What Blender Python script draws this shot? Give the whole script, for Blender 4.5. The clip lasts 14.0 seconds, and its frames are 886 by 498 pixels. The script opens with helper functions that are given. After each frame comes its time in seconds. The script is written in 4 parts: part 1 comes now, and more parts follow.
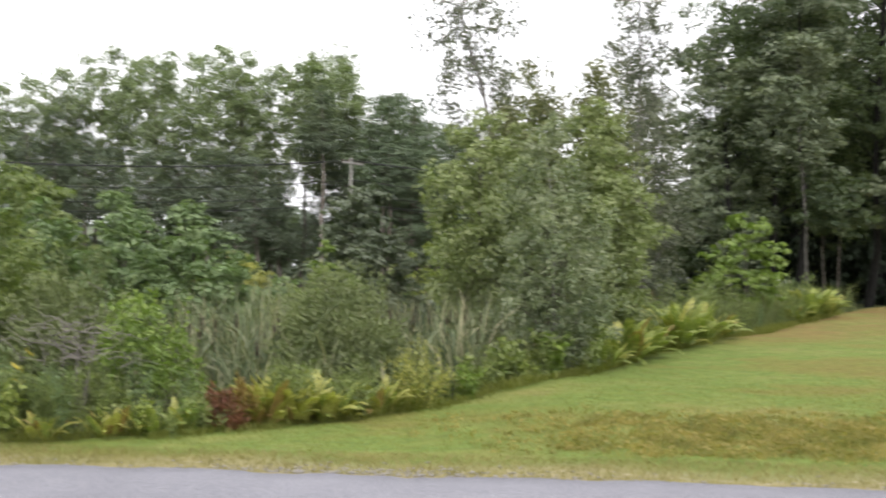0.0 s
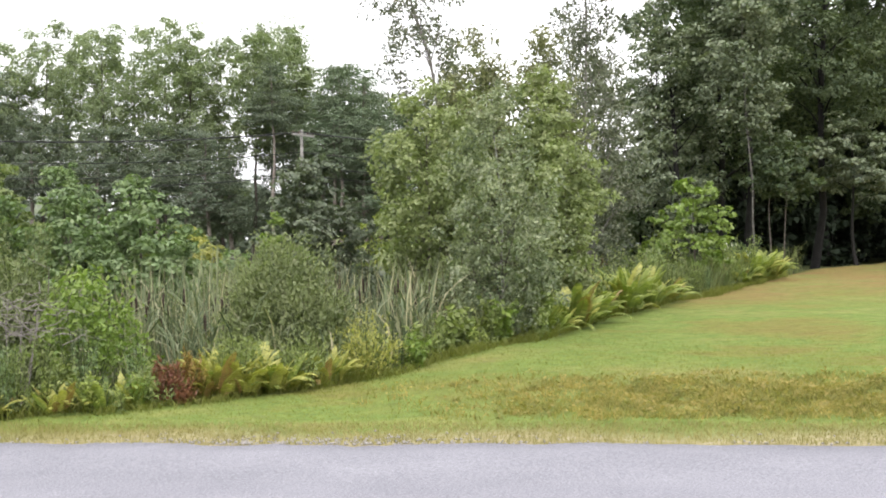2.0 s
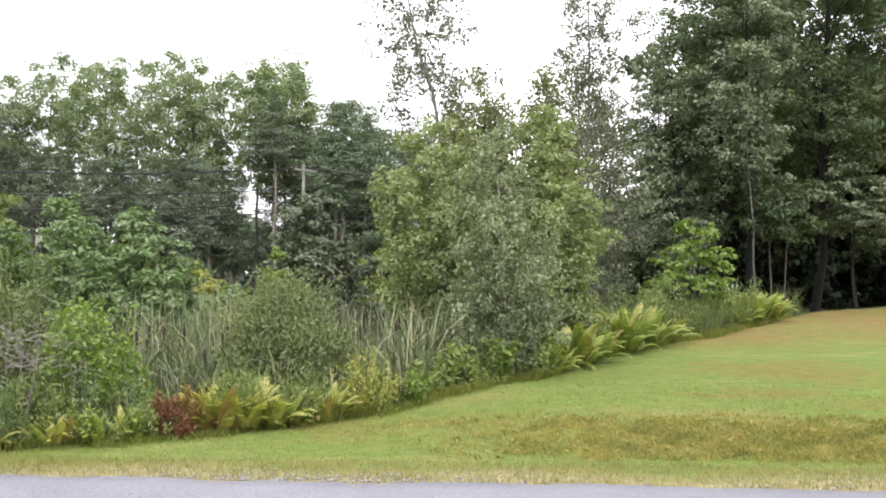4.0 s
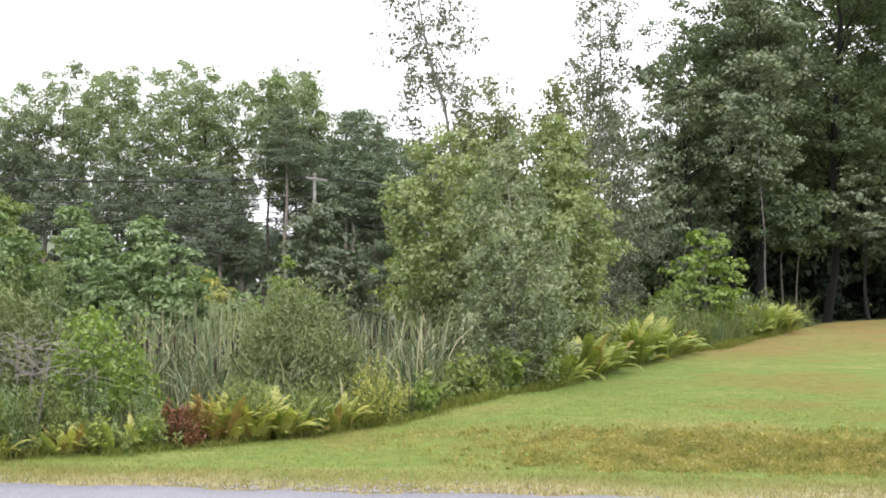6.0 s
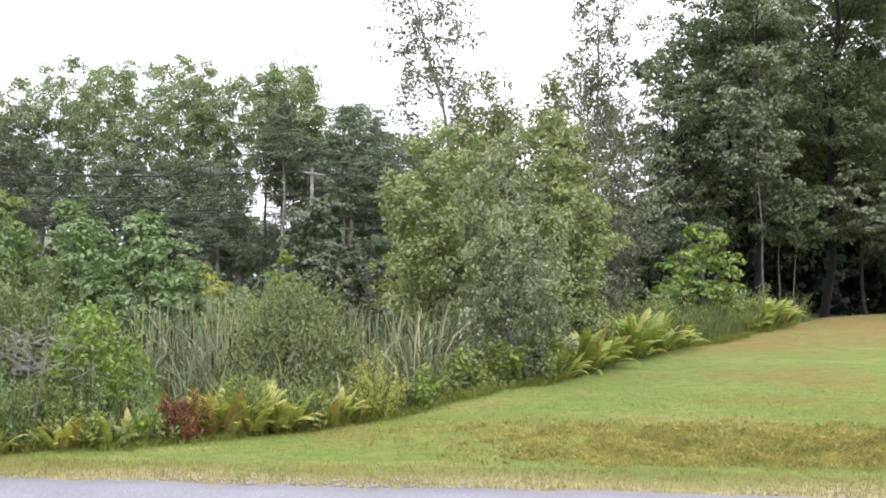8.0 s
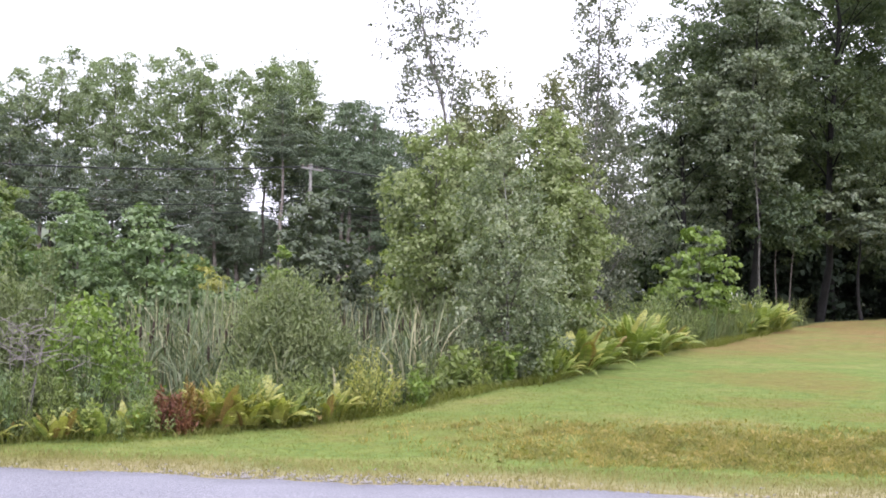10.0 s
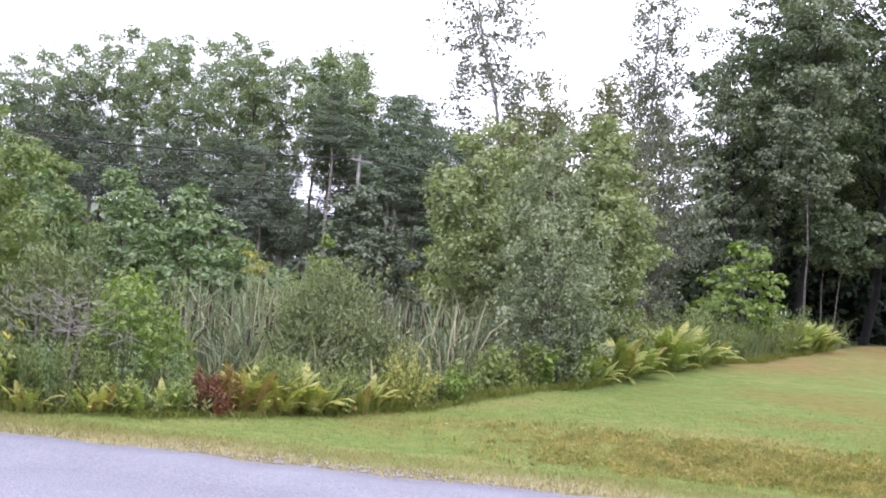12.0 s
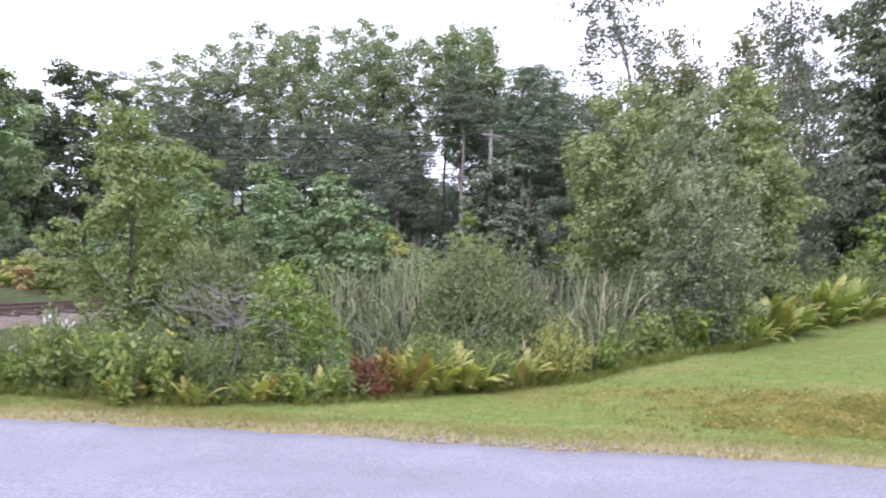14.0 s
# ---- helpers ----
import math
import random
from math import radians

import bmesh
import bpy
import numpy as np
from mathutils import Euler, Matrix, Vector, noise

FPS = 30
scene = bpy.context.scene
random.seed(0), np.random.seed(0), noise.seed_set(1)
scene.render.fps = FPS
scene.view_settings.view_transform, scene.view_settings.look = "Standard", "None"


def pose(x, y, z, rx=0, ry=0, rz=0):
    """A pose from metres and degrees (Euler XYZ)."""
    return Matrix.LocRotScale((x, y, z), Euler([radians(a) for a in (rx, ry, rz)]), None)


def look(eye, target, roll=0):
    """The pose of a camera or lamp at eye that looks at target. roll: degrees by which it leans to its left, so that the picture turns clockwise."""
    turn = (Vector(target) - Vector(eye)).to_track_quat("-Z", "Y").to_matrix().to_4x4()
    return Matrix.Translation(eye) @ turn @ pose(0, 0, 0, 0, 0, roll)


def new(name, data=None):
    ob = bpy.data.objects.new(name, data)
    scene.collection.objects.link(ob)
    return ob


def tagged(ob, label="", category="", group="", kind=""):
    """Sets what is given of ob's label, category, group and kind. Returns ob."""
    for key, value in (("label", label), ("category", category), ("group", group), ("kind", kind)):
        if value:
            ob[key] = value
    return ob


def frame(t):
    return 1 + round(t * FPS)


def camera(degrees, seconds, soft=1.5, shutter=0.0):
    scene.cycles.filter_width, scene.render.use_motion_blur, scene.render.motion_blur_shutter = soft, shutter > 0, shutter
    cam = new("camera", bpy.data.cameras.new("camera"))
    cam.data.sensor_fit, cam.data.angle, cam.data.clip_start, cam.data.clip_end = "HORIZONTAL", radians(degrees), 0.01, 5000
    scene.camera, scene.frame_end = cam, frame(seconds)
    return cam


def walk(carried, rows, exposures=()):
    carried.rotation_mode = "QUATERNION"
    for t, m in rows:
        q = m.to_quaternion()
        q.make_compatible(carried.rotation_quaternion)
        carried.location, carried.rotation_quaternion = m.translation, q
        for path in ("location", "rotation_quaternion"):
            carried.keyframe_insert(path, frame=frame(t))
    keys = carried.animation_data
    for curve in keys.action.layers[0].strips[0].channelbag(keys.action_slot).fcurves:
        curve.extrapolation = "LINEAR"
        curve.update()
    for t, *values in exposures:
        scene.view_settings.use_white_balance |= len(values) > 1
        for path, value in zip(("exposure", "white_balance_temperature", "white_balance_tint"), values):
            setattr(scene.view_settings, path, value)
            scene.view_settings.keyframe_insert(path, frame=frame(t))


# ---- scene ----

PATH = [  # seconds, eye, yaw, pitch, roll
    (0, (-0.064, 0.024, 1.598), 1.66, 0.88, 0.06),
    (0.5, (-0.065, -0.010, 1.570), -2.87, 0.09, 0.80),
    (1, (-0.026, 0.025, 1.576), -1.44, -0.87, 0.64),
    (1.5, (0.019, 0.005, 1.584), 0.31, -1.14, -0.39),
    (2, (0.026, 0.001, 1.583), -0.58, -0.61, -1.10),
    (2.5, (0.020, -0.001, 1.585), -1.09, -0.09, -1.00),
    (3, (0.006, -0.002, 1.584), -1.08, 0.44, -0.58),
    (5.5, (-0.002, -0.015, 1.599), -0.21, 1.65, -0.01),
    (6, (0.000, 0.000, 1.600), -0.09, 1.66, 0.03),
    (6.5, (0.003, -0.010, 1.601), -0.06, 1.56, -0.63),
    (7, (-0.005, 0.002, 1.600), 0.09, 1.52, -0.12),
    (7.5, (0.000, 0.000, 1.600), 0.00, 1.51, 0.00),
    (8, (0.002, 0.008, 1.599), -0.21, 1.40, 0.05),
    (10.5, (-0.008, -0.016, 1.599), -0.29, 1.30, 1.86),
    (11, (-0.014, -0.007, 1.598), 0.46, 1.61, 3.52),
    (11.5, (-0.019, -0.009, 1.598), 0.84, 1.45, 4.36),
    (12, (-0.027, 0.006, 1.592), 1.77, 1.10, 4.66),
    (12.5, (-0.021, -0.022, 1.598), 3.04, 0.83, 3.42),
    (13, (-0.015, -0.022, 1.606), 4.47, 0.46, 2.37),
    (13.5, (-0.044, 0.042, 1.605), 5.77, 0.11, 2.58),
    (14, (-0.108, 0.052, 1.602), 8.52, -0.54, 0.53),
]
EXPO = [(0.0, 0.12, 6600, 13), (0.4, 0.36, 6600, 13), (1.2, 0.45, 6600, 13), (5.3, 0.46, 6480, 14), (8.0, 0.48, 6320, 17), (10.3, 0.48, 5980, 25), (11.5, 0.48, 5840, 27), (12.5, 0.48, 5860, 27), (14.0, 0.45, 5760, 29)]


def eye_pose(eye, yaw, pitch, roll):
    a, b = radians(yaw), radians(pitch)
    ahead = Vector((-math.sin(a) * math.cos(b), math.cos(a) * math.cos(b), math.sin(b)))
    return look(eye, Vector(eye) + ahead, roll)


cam = camera(42.0, 14.0, soft=1.75, shutter=0.4)
walk(cam, [(t, eye_pose(e, y, p, r)) for t, e, y, p, r in PATH], exposures=EXPO)

# ---- light: bright overcast sky ----
world = bpy.data.worlds.new("overcast_sky")
scene.world = world
world.use_nodes = True
wt = world.node_tree
sky = wt.nodes.new("ShaderNodeTexSky")
sky.sky_type, sky.sun_disc = "NISHITA", False
sky.sun_elevation, sky.sun_rotation = radians(55), radians(200)
sky.air_density, sky.dust_density = 1.0, 6.0
grey = wt.nodes.new("ShaderNodeHueSaturation")
grey.inputs["Saturation"].default_value = 0.10
cloud = wt.nodes.new("ShaderNodeMix")
cloud.data_type = "RGBA"
cloud.inputs[0].default_value = 0.75
cloud.inputs[7].default_value = (15.0, 15.2, 15.8, 1)
wt.links.new(sky.outputs[0], grey.inputs["Color"])
wt.links.new(grey.outputs[0], cloud.inputs[6])
back = wt.nodes["Background"]
wt.links.new(cloud.outputs[2], back.inputs[0])
back.inputs[1].default_value = 0.13
sun = new("sun", bpy.data.lights.new("sun", "SUN"))
sun.data.energy, sun.data.angle, sun.data.color = 1.2, radians(25), (1.0, 0.96, 0.9)
sun.matrix_world = look((8, -30, 60), (0, 20, 0))

# ---- materials ----


def material(name, rough=0.8, spec=0.3):
    m = bpy.data.materials.new(name)
    m.use_nodes = True
    nt = m.node_tree
    b = nt.nodes["Principled BSDF"]
    b.inputs["Roughness"].default_value = rough
    b.inputs["Specular IOR Level"].default_value = spec
    return m, nt, b


def ramp(nt, colours, fac):
    r = nt.nodes.new("ShaderNodeValToRGB")
    e = r.color_ramp.elements
    while len(e) < len(colours):
        e.new(0.5)
    for n, c in enumerate(colours):
        e[n].position = n / (len(colours) - 1)
        e[n].color = (*c, 1)
    nt.links.new(fac, r.inputs[0])
    return r.outputs[0]


def noise_fac(nt, scale, detail=4.0, rough=0.6, vector=None, lo=0.3, hi=0.7):
    n = nt.nodes.new("ShaderNodeTexNoise")
    n.inputs["Scale"].default_value = scale
    n.inputs["Detail"].default_value = detail
    n.inputs["Roughness"].default_value = rough
    co = vector or nt.nodes.new("ShaderNodeTexCoord").outputs["Object"]
    nt.links.new(co, n.inputs["Vector"])
    m = nt.nodes.new("ShaderNodeMapRange")
    m.inputs[1].default_value, m.inputs[2].default_value = lo, hi
    nt.links.new(n.outputs[0], m.inputs[0])
    return m.outputs[0]


def mix(nt, a, b, fac, mode="MIX"):
    m = nt.nodes.new("ShaderNodeMix")
    m.data_type, m.blend_type = "RGBA", mode
    for socket, v in ((m.inputs[0], fac), (m.inputs[6], a), (m.inputs[7], b)):
        if isinstance(v, (int, float)):
            socket.default_value = v
        elif isinstance(v, tuple):
            socket.default_value = (*v, 1)
        else:
            nt.links.new(v, socket)
    return m.outputs[2]


def bump(nt, b, height, strength=0.4, dist=0.02):
    n = nt.nodes.new("ShaderNodeBump")
    n.inputs["Strength"].default_value, n.inputs["Distance"].default_value = strength, dist
    nt.links.new(height, n.inputs["Height"])
    nt.links.new(n.outputs[0], b.inputs["Normal"])


def foliage(name, colours, patch=1.2, through_light=0.35, rough=0.45, spec=0.55, drifting=0.45):
    """Leaves: every leaf its own tint, drifting over the crown, some light passing through."""
    m, nt, b = material(name, rough, spec)
    g = nt.nodes.new("ShaderNodeNewGeometry")
    leaf = ramp(nt, colours, g.outputs["Random Per Island"])
    drift = ramp(nt, [tuple(0.72 * v for v in colours[0]), colours[len(colours) // 2], tuple(1.15 * v for v in colours[-1])],
                 noise_fac(nt, patch))
    col = mix(nt, leaf, drift, drifting)
    nt.links.new(col, b.inputs["Base Color"])
    t = nt.nodes.new("ShaderNodeBsdfTranslucent")
    warm = mix(nt, col, (0.85, 1.0, 0.4), 1.0, "MULTIPLY")
    nt.links.new(warm, t.inputs["Color"])
    s = nt.nodes.new("ShaderNodeMixShader")
    s.inputs[0].default_value = through_light
    nt.links.new(b.outputs[0], s.inputs[1])
    nt.links.new(t.outputs[0], s.inputs[2])
    nt.links.new(s.outputs[0], nt.nodes["Material Output"].inputs[0])
    return m


def bark(name, dark, light, scale=6.0):
    m, nt, b = material(name, 0.9, 0.2)
    f = noise_fac(nt, scale, 6)
    nt.links.new(ramp(nt, [dark, light], f), b.inputs["Base Color"])
    bump(nt, b, f, 0.6, 0.02)
    return m


def plain(name, colour, rough=0.6, metal=0.0, wear=0.25, scale=3.0):
    m, nt, b = material(name, rough, 0.4)
    b.inputs["Metallic"].default_value = metal
    f = noise_fac(nt, scale, 5)
    nt.links.new(ramp(nt, [tuple(v * (1 - wear) for v in colour), colour], f), b.inputs["Base Color"])
    return m


LEAF_ASPEN = foliage("aspen_leaf", [(0.08, 0.118, 0.062), (0.21, 0.255, 0.148), (0.47, 0.49, 0.34)], 1.5, spec=0.35)
LEAF_BRIGHT = foliage("bright_green_leaf", [(0.14, 0.185, 0.07), (0.25, 0.3, 0.13), (0.41, 0.445, 0.23)], 1.2, 0.42)
LEAF_MAPLE = foliage("young_maple_leaf", [(0.11, 0.185, 0.035), (0.2, 0.29, 0.06), (0.31, 0.385, 0.11)], 1.5, 0.4)
LEAF_BIRCH = foliage("birch_leaf", [(0.08, 0.1, 0.068), (0.135, 0.155, 0.1), (0.21, 0.225, 0.15)], 1.0, 0.25)
LEAF_TOP = foliage("olive_birch_leaf", [(0.09, 0.105, 0.05), (0.16, 0.175, 0.08), (0.27, 0.27, 0.13)], 1.0, 0.3)
# poplar leaf colour lightened and greyed to hold the distance haze
LEAF_HAZED = foliage("haze_paled_poplar_leaf", [(0.15, 0.2, 0.115), (0.25, 0.305, 0.17), (0.37, 0.42, 0.25)], 0.25, 0.4)
LEAF_DARK = foliage("dark_maple_leaf", [(0.055, 0.084, 0.052), (0.115, 0.15, 0.088), (0.225, 0.265, 0.16)], 0.5, 0.4, rough=0.65, spec=0.12)
LEAF_SIDE = foliage("silver_green_leaf", [(0.07, 0.1, 0.062), (0.16, 0.2, 0.118), (0.28, 0.31, 0.2)], 0.5, 0.25)
LEAF_FRESH = foliage("fresh_aspen_leaf", [(0.1, 0.15, 0.048), (0.205, 0.265, 0.085), (0.34, 0.38, 0.155)], 1.2, 0.4)
LEAF_BUSH = foliage("alder_leaf", [(0.11, 0.17, 0.075), (0.195, 0.28, 0.13), (0.33, 0.4, 0.21)], 1.5, 0.35, spec=0.4)
LEAF_DEEP = foliage("dark_bush_leaf", [(0.07, 0.098, 0.064), (0.128, 0.162, 0.1), (0.22, 0.245, 0.168)], 1.2, 0.3)
LEAF_WILLOW = foliage("willow_leaf", [(0.115, 0.148, 0.065), (0.21, 0.252, 0.118), (0.33, 0.36, 0.19)], 2.0, 0.35, spec=0.3)
# pine needle colour lifted to imitate haze over the far wood
NEEDLE = foliage("pine_needle", [(0.08, 0.115, 0.08), (0.14, 0.18, 0.12), (0.215, 0.25, 0.165)], 0.3, 0.25)
NEEDLE_GREEN = foliage("white_pine_needle", [(0.09, 0.14, 0.085), (0.15, 0.205, 0.12), (0.22, 0.265, 0.165)], 0.3, 0.25)
# leaf colour taken near black to stand in for deep shade
LEAF_SHADED = foliage("shade_darkened_leaf", [(0.022, 0.036, 0.022), (0.038, 0.055, 0.034), (0.062, 0.082, 0.052)], 0.5, 0.1, rough=0.7, spec=0.2)
LEAF_WEED = foliage("weed_leaf", [(0.12, 0.17, 0.05), (0.21, 0.262, 0.083), (0.33, 0.37, 0.13)], 1.5, 0.35)
LEAF_GOLD = foliage("yellowing_fern_leaf", [(0.22, 0.225, 0.055), (0.38, 0.38, 0.095), (0.56, 0.54, 0.17)], 2.0, 0.35)
LEAF_FERN = foliage("fern_leaf", [(0.1, 0.15, 0.035), (0.25, 0.31, 0.075), (0.47, 0.49, 0.16)], 2.0, 0.35, spec=0.35)
LEAF_BROWN = foliage("browned_fern_leaf", [(0.19, 0.13, 0.045), (0.28, 0.19, 0.065), (0.36, 0.28, 0.1)], 2.0, 0.3)
LEAF_RED = foliage("reddened_leaf", [(0.13, 0.042, 0.028), (0.22, 0.085, 0.045), (0.3, 0.18, 0.075)], 2.0, 0.3)
LEAF_ORANGE = foliage("orange_withering_leaf", [(0.19, 0.1, 0.03), (0.3, 0.19, 0.05), (0.36, 0.3, 0.08)], 2.0, 0.3)
PETAL = foliage("goldenrod_flower", [(0.42, 0.33, 0.03), (0.55, 0.45, 0.05), (0.62, 0.52, 0.10)], 2.0, 0.3)
PETAL_WHITE = foliage("white_wildflower", [(0.55, 0.56, 0.5), (0.7, 0.7, 0.66), (0.78, 0.78, 0.74)], 2.0, 0.3)
PETAL_TAN = foliage("dry_meadow_plume", [(0.16, 0.11, 0.05), (0.24, 0.17, 0.08), (0.30, 0.24, 0.12)], 2.0, 0.2)
CATTAIL_LEAF = foliage("cattail_leaf", [(0.06, 0.085, 0.045), (0.12, 0.155, 0.085), (0.19, 0.23, 0.135), (0.27, 0.285, 0.175), (0.54, 0.48, 0.32)], 1.0, 0.25, rough=0.6, spec=0.2, drifting=0.15)
SEDGE = foliage("sedge_blade", [(0.08, 0.115, 0.045), (0.15, 0.185, 0.075), (0.25, 0.25, 0.12)], 0.8, 0.3, rough=0.7, spec=0.15)
BLADE = foliage("lawn_blade", [(0.185, 0.2, 0.05), (0.215, 0.232, 0.065), (0.25, 0.245, 0.09)], 0.35, 0.55, rough=0.7, spec=0.15)
BLADE_DRY = foliage("dry_grass_blade", [(0.17, 0.165, 0.06), (0.27, 0.24, 0.095), (0.38, 0.33, 0.16)], 1.0, 0.25, rough=0.7, spec=0.15)
BLADE_BANK = foliage("coarse_bank_grass", [(0.13, 0.14, 0.045), (0.24, 0.245, 0.08), (0.33, 0.285, 0.105), (0.54, 0.41, 0.18)], 2.5, 0.5, rough=0.7, spec=0.15)
SPIKE = plain("cattail_spike_brown", (0.055, 0.04, 0.027), 0.95)
STALK = plain("dry_stalk", (0.15, 0.14, 0.075), 0.9)
STEM = plain("green_stem", (0.09, 0.12, 0.04), 0.8)
TWIG = plain("dead_grey_twig", (0.23, 0.21, 0.19), 0.95)
BARK = bark("grey_brown_bark", (0.05, 0.042, 0.035), (0.16, 0.14, 0.12))
# bark taken almost to black, the wood's shade included in the colour
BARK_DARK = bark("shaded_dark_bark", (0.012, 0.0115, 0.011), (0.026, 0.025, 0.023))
BARK_PINE = bark("pine_bark", (0.12, 0.10, 0.085), (0.32, 0.28, 0.25), 4)
BARK_GREY = bark("mottled_grey_bark", (0.06, 0.058, 0.05), (0.2, 0.19, 0.17), 7)
BARK_PALE = bark("pale_aspen_bark", (0.14, 0.14, 0.12), (0.42, 0.42, 0.38), 9)
BARK_WHITE = bark("white_birch_bark", (0.07, 0.065, 0.06), (0.36, 0.35, 0.32), 5)
WOOD_POLE = bark("weathered_pole_wood", (0.2, 0.19, 0.175), (0.34, 0.33, 0.31), 5)
METAL = plain("galvanised_metal", (0.5, 0.5, 0.5), 0.5, 0.6)
WIRE = plain("dark_cable", (0.03, 0.03, 0.032), 0.7)
INSULATOR = plain("brown_insulator", (0.12, 0.08, 0.06), 0.35)

# ---- geometry helpers ----
rng = np.random.default_rng(7)


def mesh_from(name, parts):
    """A mesh from (vertices, faces) arrays; every array of faces has one corner count."""
    vs, idx, starts, off, loop = [], [], [], 0, 0
    for v, f in parts:
        vs.append(np.asarray(v, float))
        f = np.asarray(f, int)
        idx.append((f + off).ravel())
        starts.append(loop + np.arange(len(f)) * f.shape[1])
        off += len(v)
        loop += f.size
    v, idx, starts = np.concatenate(vs), np.concatenate(idx), np.concatenate(starts)
    me = bpy.data.meshes.new(name)
    me.vertices.add(len(v))
    me.loops.add(len(idx))
    me.polygons.add(len(starts))
    me.vertices.foreach_set("co", v.ravel())
    me.loops.foreach_set("vertex_index", idx)
    me.polygons.foreach_set("loop_start", starts)
    me.update(calc_edges=True)
    return me


def part_np(name, parts, mat, parent=None, label="", smooth=False):
    me = mesh_from(name, parts)
    me.materials.append(mat)
    if smooth:
        me.polygons.foreach_set("use_smooth", np.ones(len(me.polygons), bool))
    ob = new(name, me)
    if parent:
        ob.parent = parent
    return tagged(ob, label)


def part(name, bm, mat, parent=None, label=""):
    me = bpy.data.meshes.new(name)
    bm.to_mesh(me)
    bm.free()
    me.materials.append(mat)
    ob = new(name, me)
    if parent:
        ob.parent = parent
    return tagged(ob, label)


def thing(name, place, label, category, group="", turn=0.0, scale=1.0):
    ob = new(name)
    ob.location, ob.rotation_euler, ob.scale = place, (0, 0, turn), (scale,) * 3
    ob.empty_display_size = 0.2
    return tagged(ob, label, category, group)


def unit(v):
    return v / np.maximum(np.linalg.norm(v, axis=-1, keepdims=True), 1e-9)


def leaves(p, size, width=0.6, up=0.9, droop=0.2, out=None, fold=0.12, axis=None, nor=None, jitter=1.0):
    """Pointed leaves at the places p: four corners each, folded a little along the rib."""
    n = len(p)
    size = np.broadcast_to(size, (n,)) * rng.uniform(0.65, 1.25, n)
    face = jitter * rng.normal(size=(n, 3)) + (0, 0, up)
    if out is not None:
        face = face + 0.5 * out
    if nor is not None:
        face = face + nor
    face = unit(face)
    ax = rng.normal(size=(n, 3)) + (0, 0, -droop) if axis is None else axis + 0.35 * rng.normal(size=(n, 3))
    ax = unit(ax - (ax * face).sum(1, keepdims=True) * face)
    side = np.cross(face, ax)
    s = size[:, None]
    a, tip, mid = p - ax * s * 0.45, p + ax * s * 0.55, p - ax * s * 0.05
    w = s * width * 0.5
    v = np.stack([a, mid + side * w + face * fold * s, tip, mid - side * w + face * fold * s], 1).reshape(-1, 3)
    return v, np.arange(4 * n).reshape(-1, 4)


def blades(p, height, width, lean=0.35, bend=0.3, two=False):
    """Grass blades from the places p: one triangle, or a bent strip of three faces."""
    n = len(p)
    h = np.broadcast_to(height, (n,)) * rng.uniform(0.55, 1.2, n)
    a = rng.uniform(0, 2 * np.pi, n)
    d = np.stack([np.cos(a), np.sin(a), 0 * a], 1)
    b = rng.uniform(0, np.pi, n)
    side = np.stack([np.cos(b), np.sin(b), 0 * b], 1) * (np.broadcast_to(width, (n,)) * 0.5)[:, None]
    ln = (np.minimum(np.abs(rng.normal(0, lean, n)), 1.9 * lean) * h)[:, None]
    z = np.array([0, 0, 1.0]) * h[:, None]
    if not two:
        v = np.stack([p - side, p + side, p + z + d * ln], 1).reshape(-1, 3)
        return v, np.arange(3 * n).reshape(-1, 3)
    bd = (np.minimum(np.abs(rng.normal(0, bend, n)), 1.9 * bend) * h)[:, None]
    m1 = p + 0.5 * z + d * ln * 0.4
    m2 = p + 0.85 * z + d * (ln * 0.8 + 0.25 * bd)
    t = p + z * (1 - 0.45 * (bd / h[:, None])) + d * (ln + bd)
    v = np.stack([p - side, p + side, m1 - side, m1 + side, m2 - side * 0.7, m2 + side * 0.7, t - side * 0.1, t + side * 0.1], 1).reshape(-1, 3)
    f = np.array([[0, 1, 3, 2], [2, 3, 5, 4], [4, 5, 7, 6]])
    return v, (f[None] + 8 * np.arange(n)[:, None, None]).reshape(-1, 4)


def reed_leaves(p, height, width, lean=0.07, fold=0.4):
    """Sword leaves that stand upright and arch over near the tip: five faces each."""
    n = len(p)
    h = np.broadcast_to(height, (n,)) * rng.uniform(0.5, 1.15, n)
    a, b = rng.uniform(0, 2 * np.pi, n), rng.uniform(0, np.pi, n)
    d = np.stack([np.cos(a), np.sin(a), 0 * a], 1)
    side = np.stack([np.cos(b), np.sin(b), 0 * b], 1) * (0.5 * width * rng.uniform(0.6, 1.2, n))[:, None]
    start = np.abs(rng.normal(0, lean, n))
    turn = start + np.where(rng.uniform(size=n) < fold, rng.uniform(0.8, 2.5, n), rng.uniform(0.0, 0.35, n))
    steps = np.array([0.42, 0.18, 0.14, 0.14, 0.12])
    grow = np.array([0.0, 0.08, 0.4, 0.8, 1.0])
    q, rows = p.copy(), [p]
    for st_, g_ in zip(steps, grow):
        th = start + (turn - start) * g_
        q = q + (h * st_)[:, None] * (np.cos(th)[:, None] * np.array([0, 0, 1.0]) + np.sin(th)[:, None] * d)
        rows.append(q)
    taper = (0.8, 1.0, 1.0, 0.85, 0.6, 0.08)
    v = np.stack([r + sg * side * w for r, w in zip(rows, taper) for sg in (-1, 1)], 1).reshape(-1, 3)
    f = np.array([[2 * i, 2 * i + 1, 2 * i + 3, 2 * i + 2] for i in range(5)])
    return v, (f[None] + 12 * np.arange(n)[:, None, None]).reshape(-1, 4)


